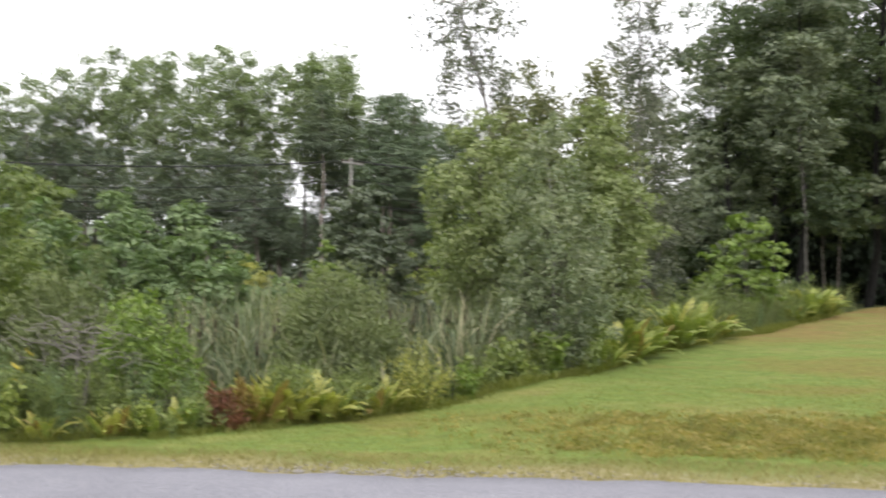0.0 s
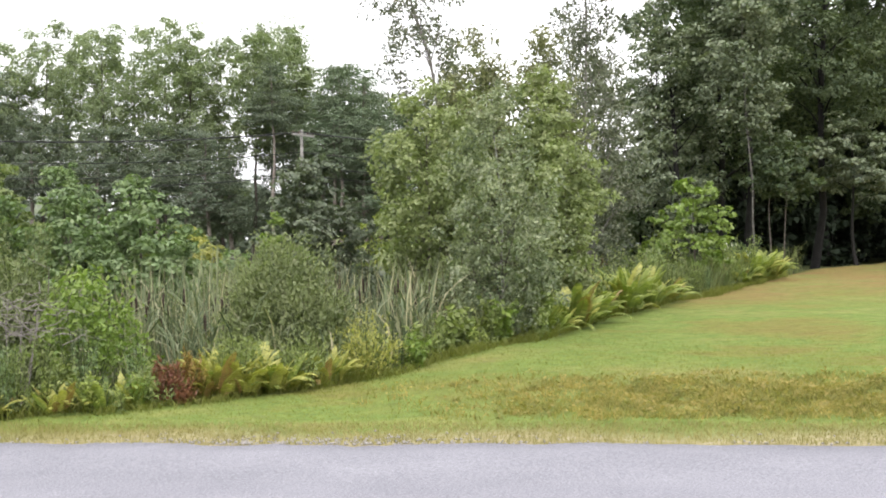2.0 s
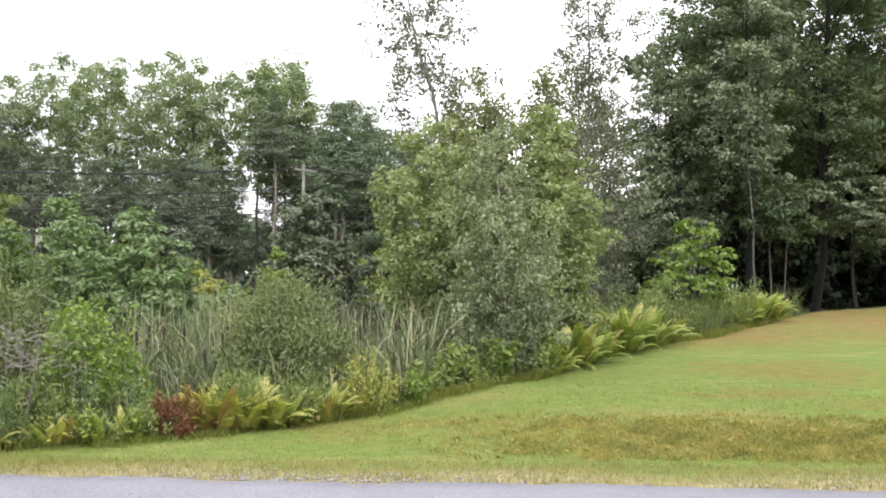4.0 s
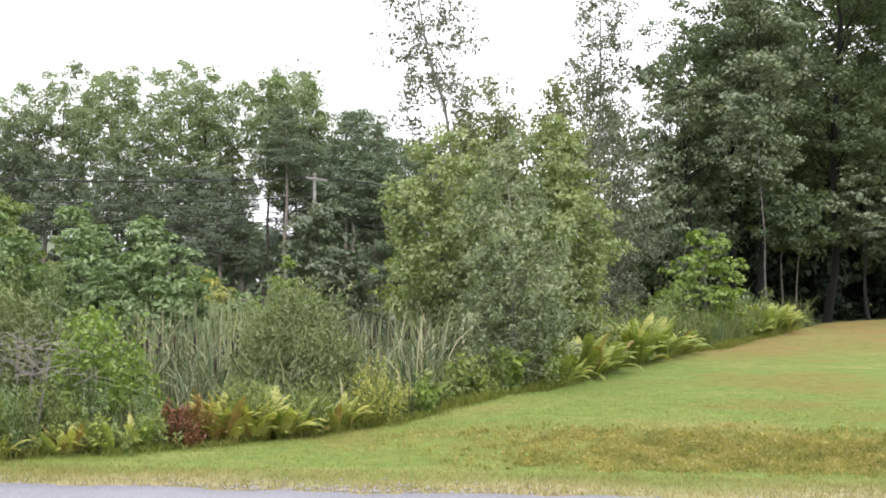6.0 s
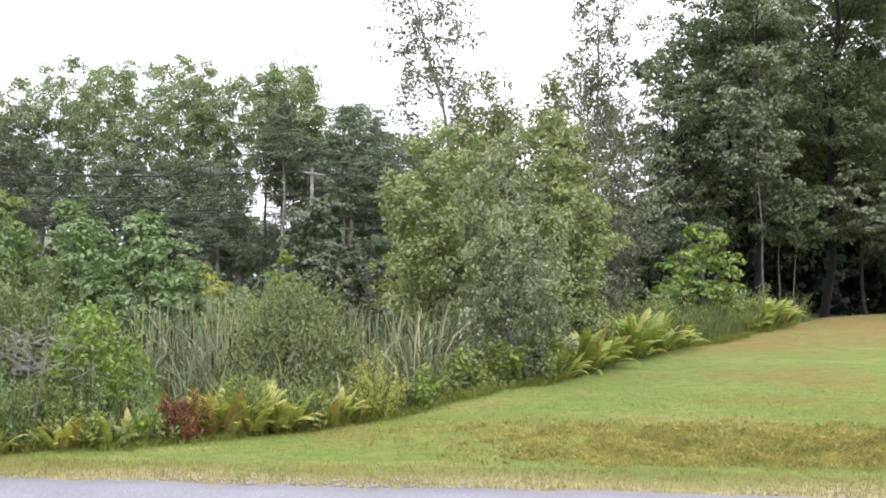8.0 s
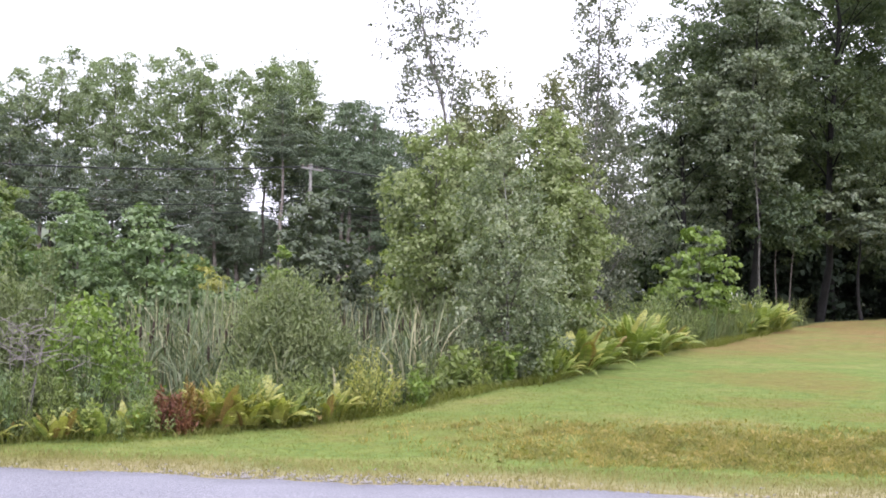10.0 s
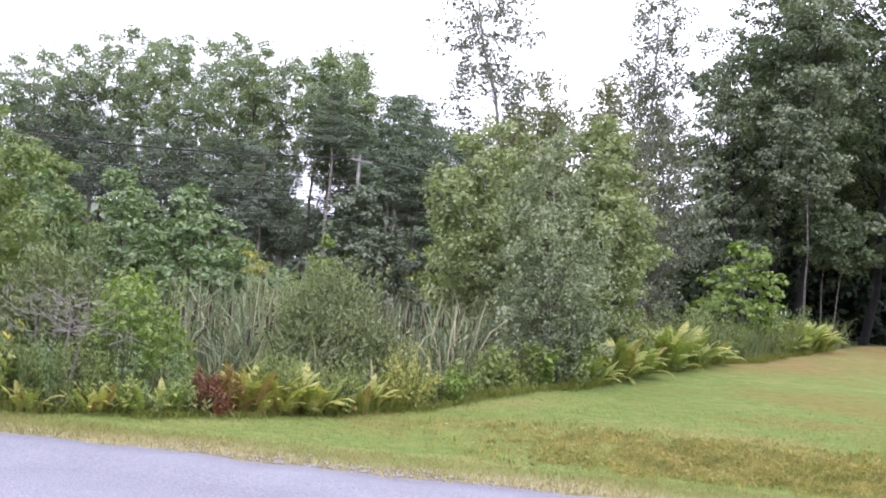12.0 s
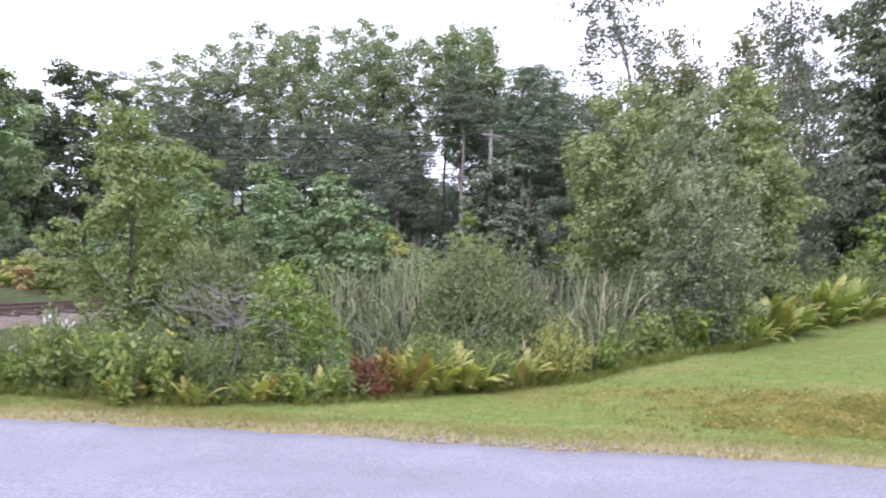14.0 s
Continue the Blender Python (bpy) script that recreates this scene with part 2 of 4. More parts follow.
def tubes(lines, sides=5):
    """Tapered tubes along polylines: (points, radii)."""
    vs, fs, off = [], [], 0
    ang = np.arange(sides) * 2 * np.pi / sides
    for pts, rad in lines:
        pts = np.asarray(pts, float)
        rad = np.broadcast_to(rad, (len(pts),))
        t = unit(np.gradient(pts, axis=0))
        ref = np.where(np.abs(t[:, 2:3]) > 0.9, [[1.0, 0, 0]], [[0, 0, 1.0]])
        u = unit(np.cross(t, ref))
        w = np.cross(t, u)
        ring = pts[:, None] + rad[:, None, None] * (np.cos(ang)[None, :, None] * u[:, None] + np.sin(ang)[None, :, None] * w[:, None])
        vs.append(ring.reshape(-1, 3))
        k = np.arange(len(pts) - 1)[:, None] * sides
        j = np.arange(sides)[None]
        jn = (j + 1) % sides
        fs.append(np.stack([k + j, k + jn, k + sides + jn, k + sides + j], -1).reshape(-1, 4) + off)
        off += len(pts) * sides
    return np.concatenate(vs), np.concatenate(fs)


def box(bm, size, at, turn=None):
    m = Matrix.Translation(at) @ (turn or Matrix()) @ Matrix.Diagonal((*size, 1))
    return bmesh.ops.create_cube(bm, size=1.0, matrix=m)["verts"]


# ---- ground ----
ROAD_EDGE, ROAD_SKEW = 8.76, 0.12
EDGE_X = [-60, -30, -8, -3.9, -2.6, -1.6, -0.5, 0.6, 1.6, 2.9, 5.1, 6.8, 9.7, 14, 30, 60]
EDGE_Y = [20, 14.8, 10.9, 10.3, 10.9, 11.5, 12.6, 14.0, 15.5, 18.6, 22.0, 25.0, 30.3, 35.4, 47, 68]


def edge_y(x):
    """Where the mown grass ends and the wild growth begins."""
    return np.interp(x, EDGE_X, EDGE_Y) + 0.12 * np.sin(x * 3.1) + 0.08 * np.sin(x * 7.3 + 1)


TRACK_P, TRACK_D = np.array([2.8, 66.0]), unit(np.array([-0.46, -0.89]))


def smooth(t):
    t = np.clip(t, 0, 1)
    return t * t * (3 - 2 * t)


def ground_z(x, y):
    x, y = np.asarray(x, float), np.asarray(y, float)
    s = y + ROAD_SKEW * x - ROAD_EDGE
    lawn = 0.015 * np.clip(s, 0, 30) + 0.10 * smooth((s - 1.4) / 1.6) * smooth((x + 1.5) / 3)
    lawn = lawn + 0.02 * np.sin(0.9 * x + 0.5 * y) * smooth((s - 2) / 4)
    away = y - edge_y(x)
    dip = smooth(away / 3.5) * (1.0 - 0.75 * smooth((x - 2) / 6))
    z = lawn - dip * 1.1 + 0.08 * np.sin(0.7 * x) * smooth(away / 3)
    side = np.abs((x - TRACK_P[0]) * TRACK_D[1] - (y - TRACK_P[1]) * TRACK_D[0])
    bank = 1 - smooth((side - 3.0) / 4.0)
    z = z * (1 - bank) + bank * -0.75
    far = smooth((y - 60 + 22 * smooth((-x - 20) / 8)) / 30)
    return z * (1 - far) + far * 0.2


def place(x, y, dz=0.0):
    return (x, y, float(ground_z(x, y)) + dz)


def graded(lo, hi, fine_lo, fine_hi, step):
    left = fine_lo - np.geomspace(step, fine_lo - lo, 26)[::-1]
    right = fine_hi + np.geomspace(step, hi - fine_hi, 26)
    return np.r_[left, np.arange(fine_lo, fine_hi + 1e-6, step), right]


gx, gy = graded(-600, 600, -16, 20, 0.3), graded(-300, 1200, 5, 45, 0.3)
GX, GY = np.meshgrid(gx, gy)
gv = np.stack([GX, GY, ground_z(GX, GY) - 0.03 * (GY + ROAD_SKEW * GX < ROAD_EDGE)], -1).reshape(-1, 3)
ni, nj = len(gx), len(gy)
a = (np.arange(nj - 1)[:, None] * ni + np.arange(ni - 1)[None]).ravel()
gf = np.stack([a, a + 1, a + ni + 1, a + ni], 1)

GROUND, nt, b = material("lawn_and_wild_soil", 0.95, 0.15)
at_ = nt.nodes.new("ShaderNodeAttribute")
at_.attribute_name = "wild"
sh = nt.nodes.new("ShaderNodeAttribute")
sh.attribute_name = "shoulder"
co = nt.nodes.new("ShaderNodeTexCoord").outputs["Object"]
stretch = nt.nodes.new("ShaderNodeMapping")
stretch.inputs["Scale"].default_value = (0.55, 0.8, 1.0)
nt.links.new(co, stretch.inputs["Vector"])
LAWN_TONES = [(0.205, 0.185, 0.058), (0.2, 0.215, 0.06), (0.165, 0.238, 0.06), (0.222, 0.252, 0.078), (0.26, 0.235, 0.09)]
lawn_c = ramp(nt, LAWN_TONES, noise_fac(nt, 0.6, 7, 0.65, stretch.outputs[0], 0.33, 0.67))
brown = nt.nodes.new("ShaderNodeAttribute")
brown.attribute_name = "browned"
broken = nt.nodes.new("ShaderNodeMath")
broken.operation = "MULTIPLY"
nt.links.new(brown.outputs["Fac"], broken.inputs[0])
nt.links.new(noise_fac(nt, 0.8, 7, 0.7, stretch.outputs[0], 0.3, 0.52), broken.inputs[1])
lawn_c = mix(nt, lawn_c, ramp(nt, [(0.19, 0.185, 0.06), (0.27, 0.195, 0.08), (0.24, 0.14, 0.07)], noise_fac(nt, 1.3, 6, 0.6, stretch.outputs[0])), broken.outputs[0])
fine = ramp(nt, [(0.6, 0.6, 0.55), (1.2, 1.18, 1.1)], noise_fac(nt, 22, 6, 0.7))
lawn_c = mix(nt, lawn_c, fine, 0.8, "MULTIPLY")
mottle = ramp(nt, [(0.68, 0.70, 0.66), (0.95, 0.95, 0.93), (1.15, 1.13, 1.12)], noise_fac(nt, 5.0, 8, 0.75, None, 0.33, 0.67))
lawn_c = mix(nt, lawn_c, mottle, 0.9, "MULTIPLY")
dry = ramp(nt, [(0.22, 0.205, 0.085), (0.32, 0.28, 0.145), (0.4, 0.36, 0.25)], noise_fac(nt, 9, 6))
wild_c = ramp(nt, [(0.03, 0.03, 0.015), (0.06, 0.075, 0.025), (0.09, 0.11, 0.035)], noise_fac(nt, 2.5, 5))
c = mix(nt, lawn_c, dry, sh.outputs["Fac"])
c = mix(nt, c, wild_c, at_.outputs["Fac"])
nt.links.new(c, b.inputs["Base Color"])
bump(nt, b, noise_fac(nt, 40, 5), 0.5, 0.03)

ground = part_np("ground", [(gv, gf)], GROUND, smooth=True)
s_ = gv[:, 1] + ROAD_SKEW * gv[:, 0] - ROAD_EDGE
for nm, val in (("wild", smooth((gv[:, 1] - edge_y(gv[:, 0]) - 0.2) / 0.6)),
                ("browned", 0.88 * smooth((gv[:, 1] - 17 - 0.2 * gv[:, 0]) / 6) * smooth((gv[:, 0] - 1) / 4)
                 + 0.3 * smooth((s_ - 1.2) / 0.6) * (1 - smooth((s_ - 2.6) / 1.0)) * smooth((gv[:, 0] + 0.8) / 2.5)),
                ("shoulder", 1 - smooth((s_ - 0.2 - 0.15 * np.sin(gv[:, 0] * 2.3)) / 0.55))):
    at2 = ground.data.attributes.new(nm, "FLOAT", "POINT")
    at2.data.foreach_set("value", val)
tagged(ground, "mown green lawn with browned patches beside wild marshy ground", "ground", kind="structure")

ROAD, nt, b = material("pale_worn_asphalt", 0.9, 0.25)
grit = ramp(nt, [(0.12, 0.12, 0.135), (0.23, 0.23, 0.255), (0.40, 0.40, 0.43)], noise_fac(nt, 60, 6, 0.8))
patches = ramp(nt, [(0.85, 0.85, 0.86), (1.1, 1.1, 1.1)], noise_fac(nt, 0.6, 5))
nt.links.new(mix(nt, grit, patches, 1.0, "MULTIPLY"), b.inputs["Base Color"])
bump(nt, b, noise_fac(nt, 120, 4), 0.5, 0.006)
xs = np.arange(-60, 60.01, 0.12)
far_e = ROAD_EDGE - ROAD_SKEW * xs + 0.05 * np.sin(xs * 1.7) + 0.035 * np.sin(xs * 5.3 + 1) + 0.02 * rng.normal(size=len(xs))
ring = [np.stack([xs, far_e + d, np.full_like(xs, z)], 1) for d, z in ((0.03, -0.04), (0.0, 0.008), (-0.4, 0.02), (-3.2, 0.05), (-6.4, 0.02), (-6.45, -0.04))]
rv = np.concatenate(ring)
k = len(xs)
j = np.arange(k - 1)
rf = np.concatenate([np.stack([r * k + j, (r + 1) * k + j, (r + 1) * k + j + 1, r * k + j + 1], 1)[:, ::-1] for r in range(5)])
tagged(part_np("road", [(rv, rf)], ROAD, smooth=True), "pale grey worn asphalt road with ragged edge", "road", kind="structure")

# ---- trees and shrubs ----


def crown_parts(h, profile, nclus, per, leaf, spread, width=0.6, up=0.9, droop=0.2, lean=(0.0, 0.0), r0=0.1, wiggle=0.02,
                flat=0.6, inner=0.35, rise=0.5, trunk_top=0.95, needles=False, sub=3, size=0.85, jitter=0.7, lobes=0, lobe=0.42, whorl=False):
    """Trunk, limbs and leaves. Every limb carries a rounded lobe of the crown, its twigs end in leafy sprays.
    profile: (share of the height, crown radius)."""
    k = 9
    tz = np.linspace(0, 1, k)
    wob = np.cumsum(rng.normal(0, wiggle, (k, 2)), 0) * h * 0.3
    wob[0] = 0
    axis = np.c_[wob + np.outer(tz ** 1.3, lean), tz * h * trunk_top]
    rad = r0 * (1 - 0.88 * tz)
    rad[0] *= 1.25
    lobes = lobes or max(6, nclus // 9)
    hs, rs = np.array([p[0] for p in profile]), np.array([p[1] for p in profile])
    grid = np.linspace(hs[0], hs[-1], 200)
    weight = np.cumsum(np.interp(grid, hs, rs) + 0.08 * rs.max())
    f = np.interp((np.arange(lobes) + rng.uniform(0.1, 0.9, lobes)) / lobes, weight / weight[-1], grid)
    full = np.interp(f, hs, rs)
    big_r = np.maximum(lobe * full * rng.uniform(0.75, 1.3, lobes), 0.5 * spread)
    r = np.maximum(full * rng.uniform(0.85, 1.12, lobes) - 0.7 * big_r, 0.0) * np.sqrt(rng.uniform(inner, 1, lobes))
    ang = np.arange(lobes) * 2.4 + rng.uniform(-0.5, 0.5, lobes)
    cz = f * h
    ax = np.stack([np.interp(cz, axis[:, 2], axis[:, n]) for n in (0, 1)], 1)
    cen = np.c_[ax + r[:, None] * np.c_[np.cos(ang), np.sin(ang)], cz]
    which = np.arange(nclus) % lobes
    out = np.c_[np.cos(ang), np.sin(ang), 0 * ang][which]
    d = rng.normal(size=(nclus, 3))
    if whorl:
        d[:, 2] *= 0.3
        d = unit(unit(d) + 0.6 * out)
        tip = cen[which] + d * (big_r[which] * rng.uniform(0.3, 1.25, nclus))[:, None]
    else:
        d = unit(unit(d) + 0.35 * out + (0, 0, 0.3))
        tip = cen[which] + d * (big_r[which] * rng.uniform(0.35, 1.0, nclus) ** 0.5)[:, None] * (1, 1, 0.85)
    limbs = []
    for n in range(lobes):
        reach = np.hypot(r[n], 0.1)
        z0 = min(max(cz[n] - rise * (reach + 0.4 * big_r[n]) * rng.uniform(0.8, 1.2), 0.10 * h), 0.94 * h * trunk_top)
        p0 = np.array([np.interp(z0, axis[:, 2], axis[:, 0]), np.interp(z0, axis[:, 2], axis[:, 1]), z0])
        tr = np.interp(z0, axis[:, 2], rad)
        mid = 0.5 * (p0 + cen[n]) + (0, 0, 0.06 * reach) + rng.normal(0, 0.05 * reach, 3)
        lines = [(np.array([p0, mid, cen[n]]), np.array([0.42 * tr, 0.3 * tr, 0.16 * tr]))]
        for q in tip[which == n]:
            bend = 0.5 * (cen[n] + q) + rng.normal(0, 0.06 * big_r[n], 3)
            lines.append((np.array([cen[n] - 0.15 * (cen[n] - mid), bend, q]), np.array([0.14 * tr, 0.1 * tr, 0.04 * tr])))
        limbs.append(lines)
    sub_c = np.repeat(tip, sub, 0) + rng.normal(size=(nclus * sub, 3)) * spread * (1, 1, flat)
    cnt = rng.poisson(per, len(sub_c)) + 2
    own = np.repeat(np.arange(len(sub_c)), cnt)
    e = rng.normal(size=(len(own), 3))
    e[:, 2] = e[:, 2] * 0.85 + 0.35
    e = unit(e)
    reach = (spread * size * rng.uniform(0.6, 1.35, len(sub_c)))[own] * rng.uniform(0.2, 1.0, len(own)) ** 0.5
    p = sub_c[own] + e * reach[:, None] * (1, 1, flat)
    lobe_d = np.repeat(d, sub, 0)[own]
    v = leaves(p, leaf, width, up, droop, nor=0.7 * e + 0.6 * lobe_d, jitter=jitter, axis=(e * (1, 1, 0.2) + 0.6 * lobe_d + (0, 0, 0.2)) if needles else None)
    return (axis, rad), limbs, v


def tree(name, x, y, h, profile, nclus, per, leaf, spread, leaf_mat, bark_mat, label, category="tree", group="", dz=-0.08, sides=6, **kw):
    root = thing(name, place(x, y, dz), label, category, group)
    stem, limbs, v = crown_parts(h, profile, nclus, per, leaf, spread, **kw)
    if sides < 6:  # far or shaded trees: trunk and limbs are one piece of wood
        part_np("trunk", [tubes([stem], sides)] + [tubes(lines, 3) for lines in limbs], bark_mat, root, smooth=True)
    else:
        part_np("trunk", [tubes([stem], sides)], bark_mat, root, smooth=True)
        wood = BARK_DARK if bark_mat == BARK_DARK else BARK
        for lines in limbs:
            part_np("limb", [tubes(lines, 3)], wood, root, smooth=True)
    part_np("crown", [v], leaf_mat, root)
    return root


def bush(name, x, y, h, rad, n, leaf, leaf_mat, stem_mat, label, category="shrub", group="", width=0.55, up=0.8, stems=14, upright=0.35,
         droop=0.1, dz=-0.06, clump=0.16, base=0.12, shape=0.8, feather=False):
    """A many-stemmed shrub: stems fan out from the ground, with leaves along their upper parts."""
    root = thing(name, place(x, y, dz), label, category, group)
    lines, pts, outs = [], [], []
    for _ in range(stems):
        a, q = rng.uniform(0, 2 * np.pi), np.sqrt(rng.uniform(0.0, 1))
        hh = h * (1 - 0.45 * q ** 2) * rng.uniform(0.78, 1.08)
        d = np.array([np.cos(a), np.sin(a), 0.0])
        t = np.linspace(0, 1, 5)[:, None]
        line = d * rad * base * rng.uniform(0, 1.5) + d * rad * q * t ** shape + np.array([0, 0, 1.0]) * hh * t ** (1 + 0.25 * q)
        line = line + rng.normal(0, 0.025 * h, (5, 3)) * t
        lines.append((line, 0.008 * h ** 0.5 * (1 - 0.8 * t[:, 0])))
        m = max(int(n / stems), 4)
        u = np.sqrt(rng.uniform(upright ** 2, 1.0, m))
        c = np.stack([np.interp(u, t[:, 0], line[:, i]) for i in range(3)], 1)
        # side twigs that carry the leaves in small sprays
        tw = rng.normal(size=(max(m // 9, 2), 3)) * clump * rad * (1, 1, 0.8)
        pts.append(c + tw[rng.integers(0, len(tw), m)] * 1.2 + rng.normal(size=(m, 3)) * clump * rad * 0.45)
        outs.append(np.broadcast_to(d, (m, 3)))
    p = np.concatenate(pts)
    p[:, 2] = np.maximum(p[:, 2], 0.05)
    for ln in lines:
        part_np("stem", [tubes([ln], 4)], stem_mat, root, smooth=True)
    o = np.concatenate(outs)
    part_np("foliage", [leaves(p, leaf, width, up, droop, o, axis=0.7 * o + (0, 0, 1.0) if feather else None)], leaf_mat, root)
    return root


OVAL = [(0.18, 0.25), (0.35, 0.8), (0.55, 1.0), (0.75, 0.8), (0.92, 0.42), (1.0, 0.1)]


def oval(r, low=0.18):
    return [(low + (f - 0.18) / 0.82 * (1 - low), q * r) for f, q in OVAL]


def cone(r, low=0.3):
    return [(low, r * 0.75), (low + 0.12, r), (0.7, r * 0.55), (0.9, r * 0.22), (1.0, 0.05)]


# centre group by the lawn's edge
ASPEN = dict(inner=0.1, rise=0.9, flat=0.95, droop=0.6, up=0.3, sub=3, size=0.95, jitter=1.0, lobe=0.5)
tree("aspen_tree", 0.88, 15.3, 3.55, [(0.12, 0.35), (0.25, 0.8), (0.42, 0.82), (0.65, 0.6), (0.85, 0.34), (1.0, 0.08)], 165, 30, 0.054, 0.12, LEAF_ASPEN, BARK_PALE,
     "young grey-green aspen with pale slender trunk at the lawn edge", r0=0.033, lobes=22, **ASPEN)
tree("aspen_tree", 1.38, 15.9, 2.0, [(0.15, 0.3), (0.35, 0.45), (0.7, 0.3), (1.0, 0.08)], 44, 26, 0.052, 0.12, LEAF_ASPEN, BARK_PALE,
     "small grey-green aspen beside a taller one", r0=0.022, **ASPEN)
tree("aspen_tree", 0.42, 16.0, 2.1, [(0.1, 0.3), (0.35, 0.48), (0.7, 0.35), (1.0, 0.08)], 44, 26, 0.052, 0.12, LEAF_ASPEN, BARK_PALE,
     "small grey-green aspen beside a taller one", r0=0.022, **ASPEN)
SPRAY = dict(inner=0.25, rise=1.2, flat=0.75, up=0.6, sub=4, size=1.0, jitter=0.75, lobe=0.27)
tree("birch_tree", -0.02, 17.6, 4.75, [(0.16, 0.35), (0.42, 0.5), (0.56, 0.7), (0.72, 0.9), (0.86, 0.66), (0.95, 0.4), (1.0, 0.2)], 190, 24, 0.074, 0.14, LEAF_BRIGHT, BARK,
     "young yellow-green birch with spreading branches in the thicket", r0=0.045, lobes=40, **SPRAY)
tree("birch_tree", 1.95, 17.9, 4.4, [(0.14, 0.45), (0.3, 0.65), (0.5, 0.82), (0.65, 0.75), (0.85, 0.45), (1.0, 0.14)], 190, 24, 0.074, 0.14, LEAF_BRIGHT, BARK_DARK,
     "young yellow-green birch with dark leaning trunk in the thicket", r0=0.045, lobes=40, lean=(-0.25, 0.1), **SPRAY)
tree("birch_tree", 0.9, 18.8, 5.0, oval(0.9, 0.2), 120, 24, 0.074, 0.14, LEAF_BRIGHT, BARK,
     "young yellow-green birch with thin top in the thicket", r0=0.04, lobes=30, **SPRAY)
tree("birch_tree", 0.1, 19.6, 2.9, oval(0.6, 0.05), 60, 26, 0.075, 0.16, LEAF_BRIGHT, BARK, "low yellow-green birch in the thicket", r0=0.03, **SPRAY)
for x, y, h, r in ((1.15, 18.3, 5.45, 0.5), (0.75, 19.2, 6.0, 0.5), (1.72, 19.4, 5.8, 0.5), (0.3, 19.0, 5.35, 0.42), (2.1, 19.0, 5.5, 0.45)):
    tree("birch_tree", x, y, h, [(0.35, r), (0.6, 1.2 * r), (0.85, 0.8 * r), (1.0, 0.12)], 85, 17, 0.075, 0.15, LEAF_TOP, BARK, "slim olive-green birch with open airy top",
         r0=0.03, inner=0.1, rise=1.1, flat=0.9, up=0.4, sub=3, size=1.1, jitter=0.9, lobe=0.3, lobes=16)
# tall thin birches behind
THIN = dict(inner=0.15, rise=1.5, flat=1.0, droop=0.7, up=0.2, sub=3, size=1.1, jitter=1.0, wiggle=0.015, lobe=0.4)
tree("paper_birch", 1.05, 24.5, 10.4, [(0.25, 0.5), (0.4, 0.8), (0.6, 1.1), (0.8, 1.2), (0.95, 0.95), (1.0, 0.5)], 230, 14, 0.085, 0.15, LEAF_BIRCH, BARK_WHITE,
     "tall thin leaning birch with sparse greyish leaves", r0=0.07, lean=(-1.7, 0.3), lobes=46, sides=5, **THIN)
tree("paper_birch", 3.45, 26.5, 10.2, [(0.15, 0.8), (0.35, 1.35), (0.5, 1.3), (0.68, 0.85), (0.85, 0.62), (1.0, 0.4)], 270, 16, 0.085, 0.16, LEAF_BIRCH, BARK_WHITE,
     "tall thin birch with sparse greyish leaves and white bark", r0=0.07, lean=(0.2, 0.2), lobes=40, sides=5, **THIN)
tree("paper_birch", 3.85, 28.0, 6.8, [(0.15, 0.7), (0.5, 1.05), (0.8, 0.75), (1.0, 0.3)], 190, 20, 0.088, 0.18, LEAF_BIRCH, BARK_WHITE,
     "thin birch with sparse greyish leaves and white bark", r0=0.055, lobes=26, sides=5, **THIN)

# dark mature trees beside the lawn
BIG = [(0.16, 0.5), (0.33, 0.78), (0.55, 1.0), (0.76, 0.9), (0.92, 0.5), (1.0, 0.15)]


def big(x, y, h, r, nclus=110, per=40, leaf=0.17, low=0.13, mat=None, spread=0.5, name="maple_tree", sub=4, lobes=0):
    prof = [(low + (f - 0.16) / 0.84 * (1 - low), q * r) for f, q in BIG]
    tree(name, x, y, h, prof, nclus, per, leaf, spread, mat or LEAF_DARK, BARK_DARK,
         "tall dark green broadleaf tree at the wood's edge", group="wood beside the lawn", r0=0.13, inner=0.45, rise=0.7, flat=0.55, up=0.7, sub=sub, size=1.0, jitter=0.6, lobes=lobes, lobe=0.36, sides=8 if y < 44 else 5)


big(7.05, 33.0, 7.9, 1.5, 80, 40, 0.115, 0.14, mat=LEAF_SIDE, spread=0.3, lobes=20)
tree("maple_tree", 6.45, 33.6, 9.2, [(0.2, 0.7), (0.5, 0.95), (0.8, 0.8), (1.0, 0.4)], 95, 18, 0.11, 0.28, LEAF_SIDE, BARK_DARK, "slim leafy tree with open crown at the wood's edge",
     group="wood beside the lawn", r0=0.05, wiggle=0.03, inner=0.2, rise=1.0, flat=0.8, up=0.5, lobes=18)
big(8.75, 33.8, 10.5, 2.0, 130, 56, 0.115, 0.33, spread=0.36, lobes=26)
big(9.2, 32.6, 10.2, 1.15, 80, 40, 0.11, 0.5, mat=LEAF_SIDE, spread=0.3, lobes=14)
big(12.0, 36.0, 16.0, 3.4, 215, 52, 0.13, low=0.29, spread=0.45, lobes=34)
big(16.5, 39.0, 18.0, 4.0, 220, 52, 0.14, low=0.27, spread=0.5, lobes=36)
big(21.5, 42.5, 19.0, 4.4, 150, 60, 0.17, spread=0.55)
big(27.0, 47.0, 20.0, 4.6, 110, 36, 0.22)
big(11.2, 40.0, 12.5, 3.0, 110, 36, 0.2)
big(14.8, 43.0, 13.5, 3.6, 110, 36, 0.22)
big(19.5, 46.5, 14.5, 4.0, 100, 36, 0.24)
big(25.5, 51.0, 19.0, 4.2, 90, 36, 0.25)
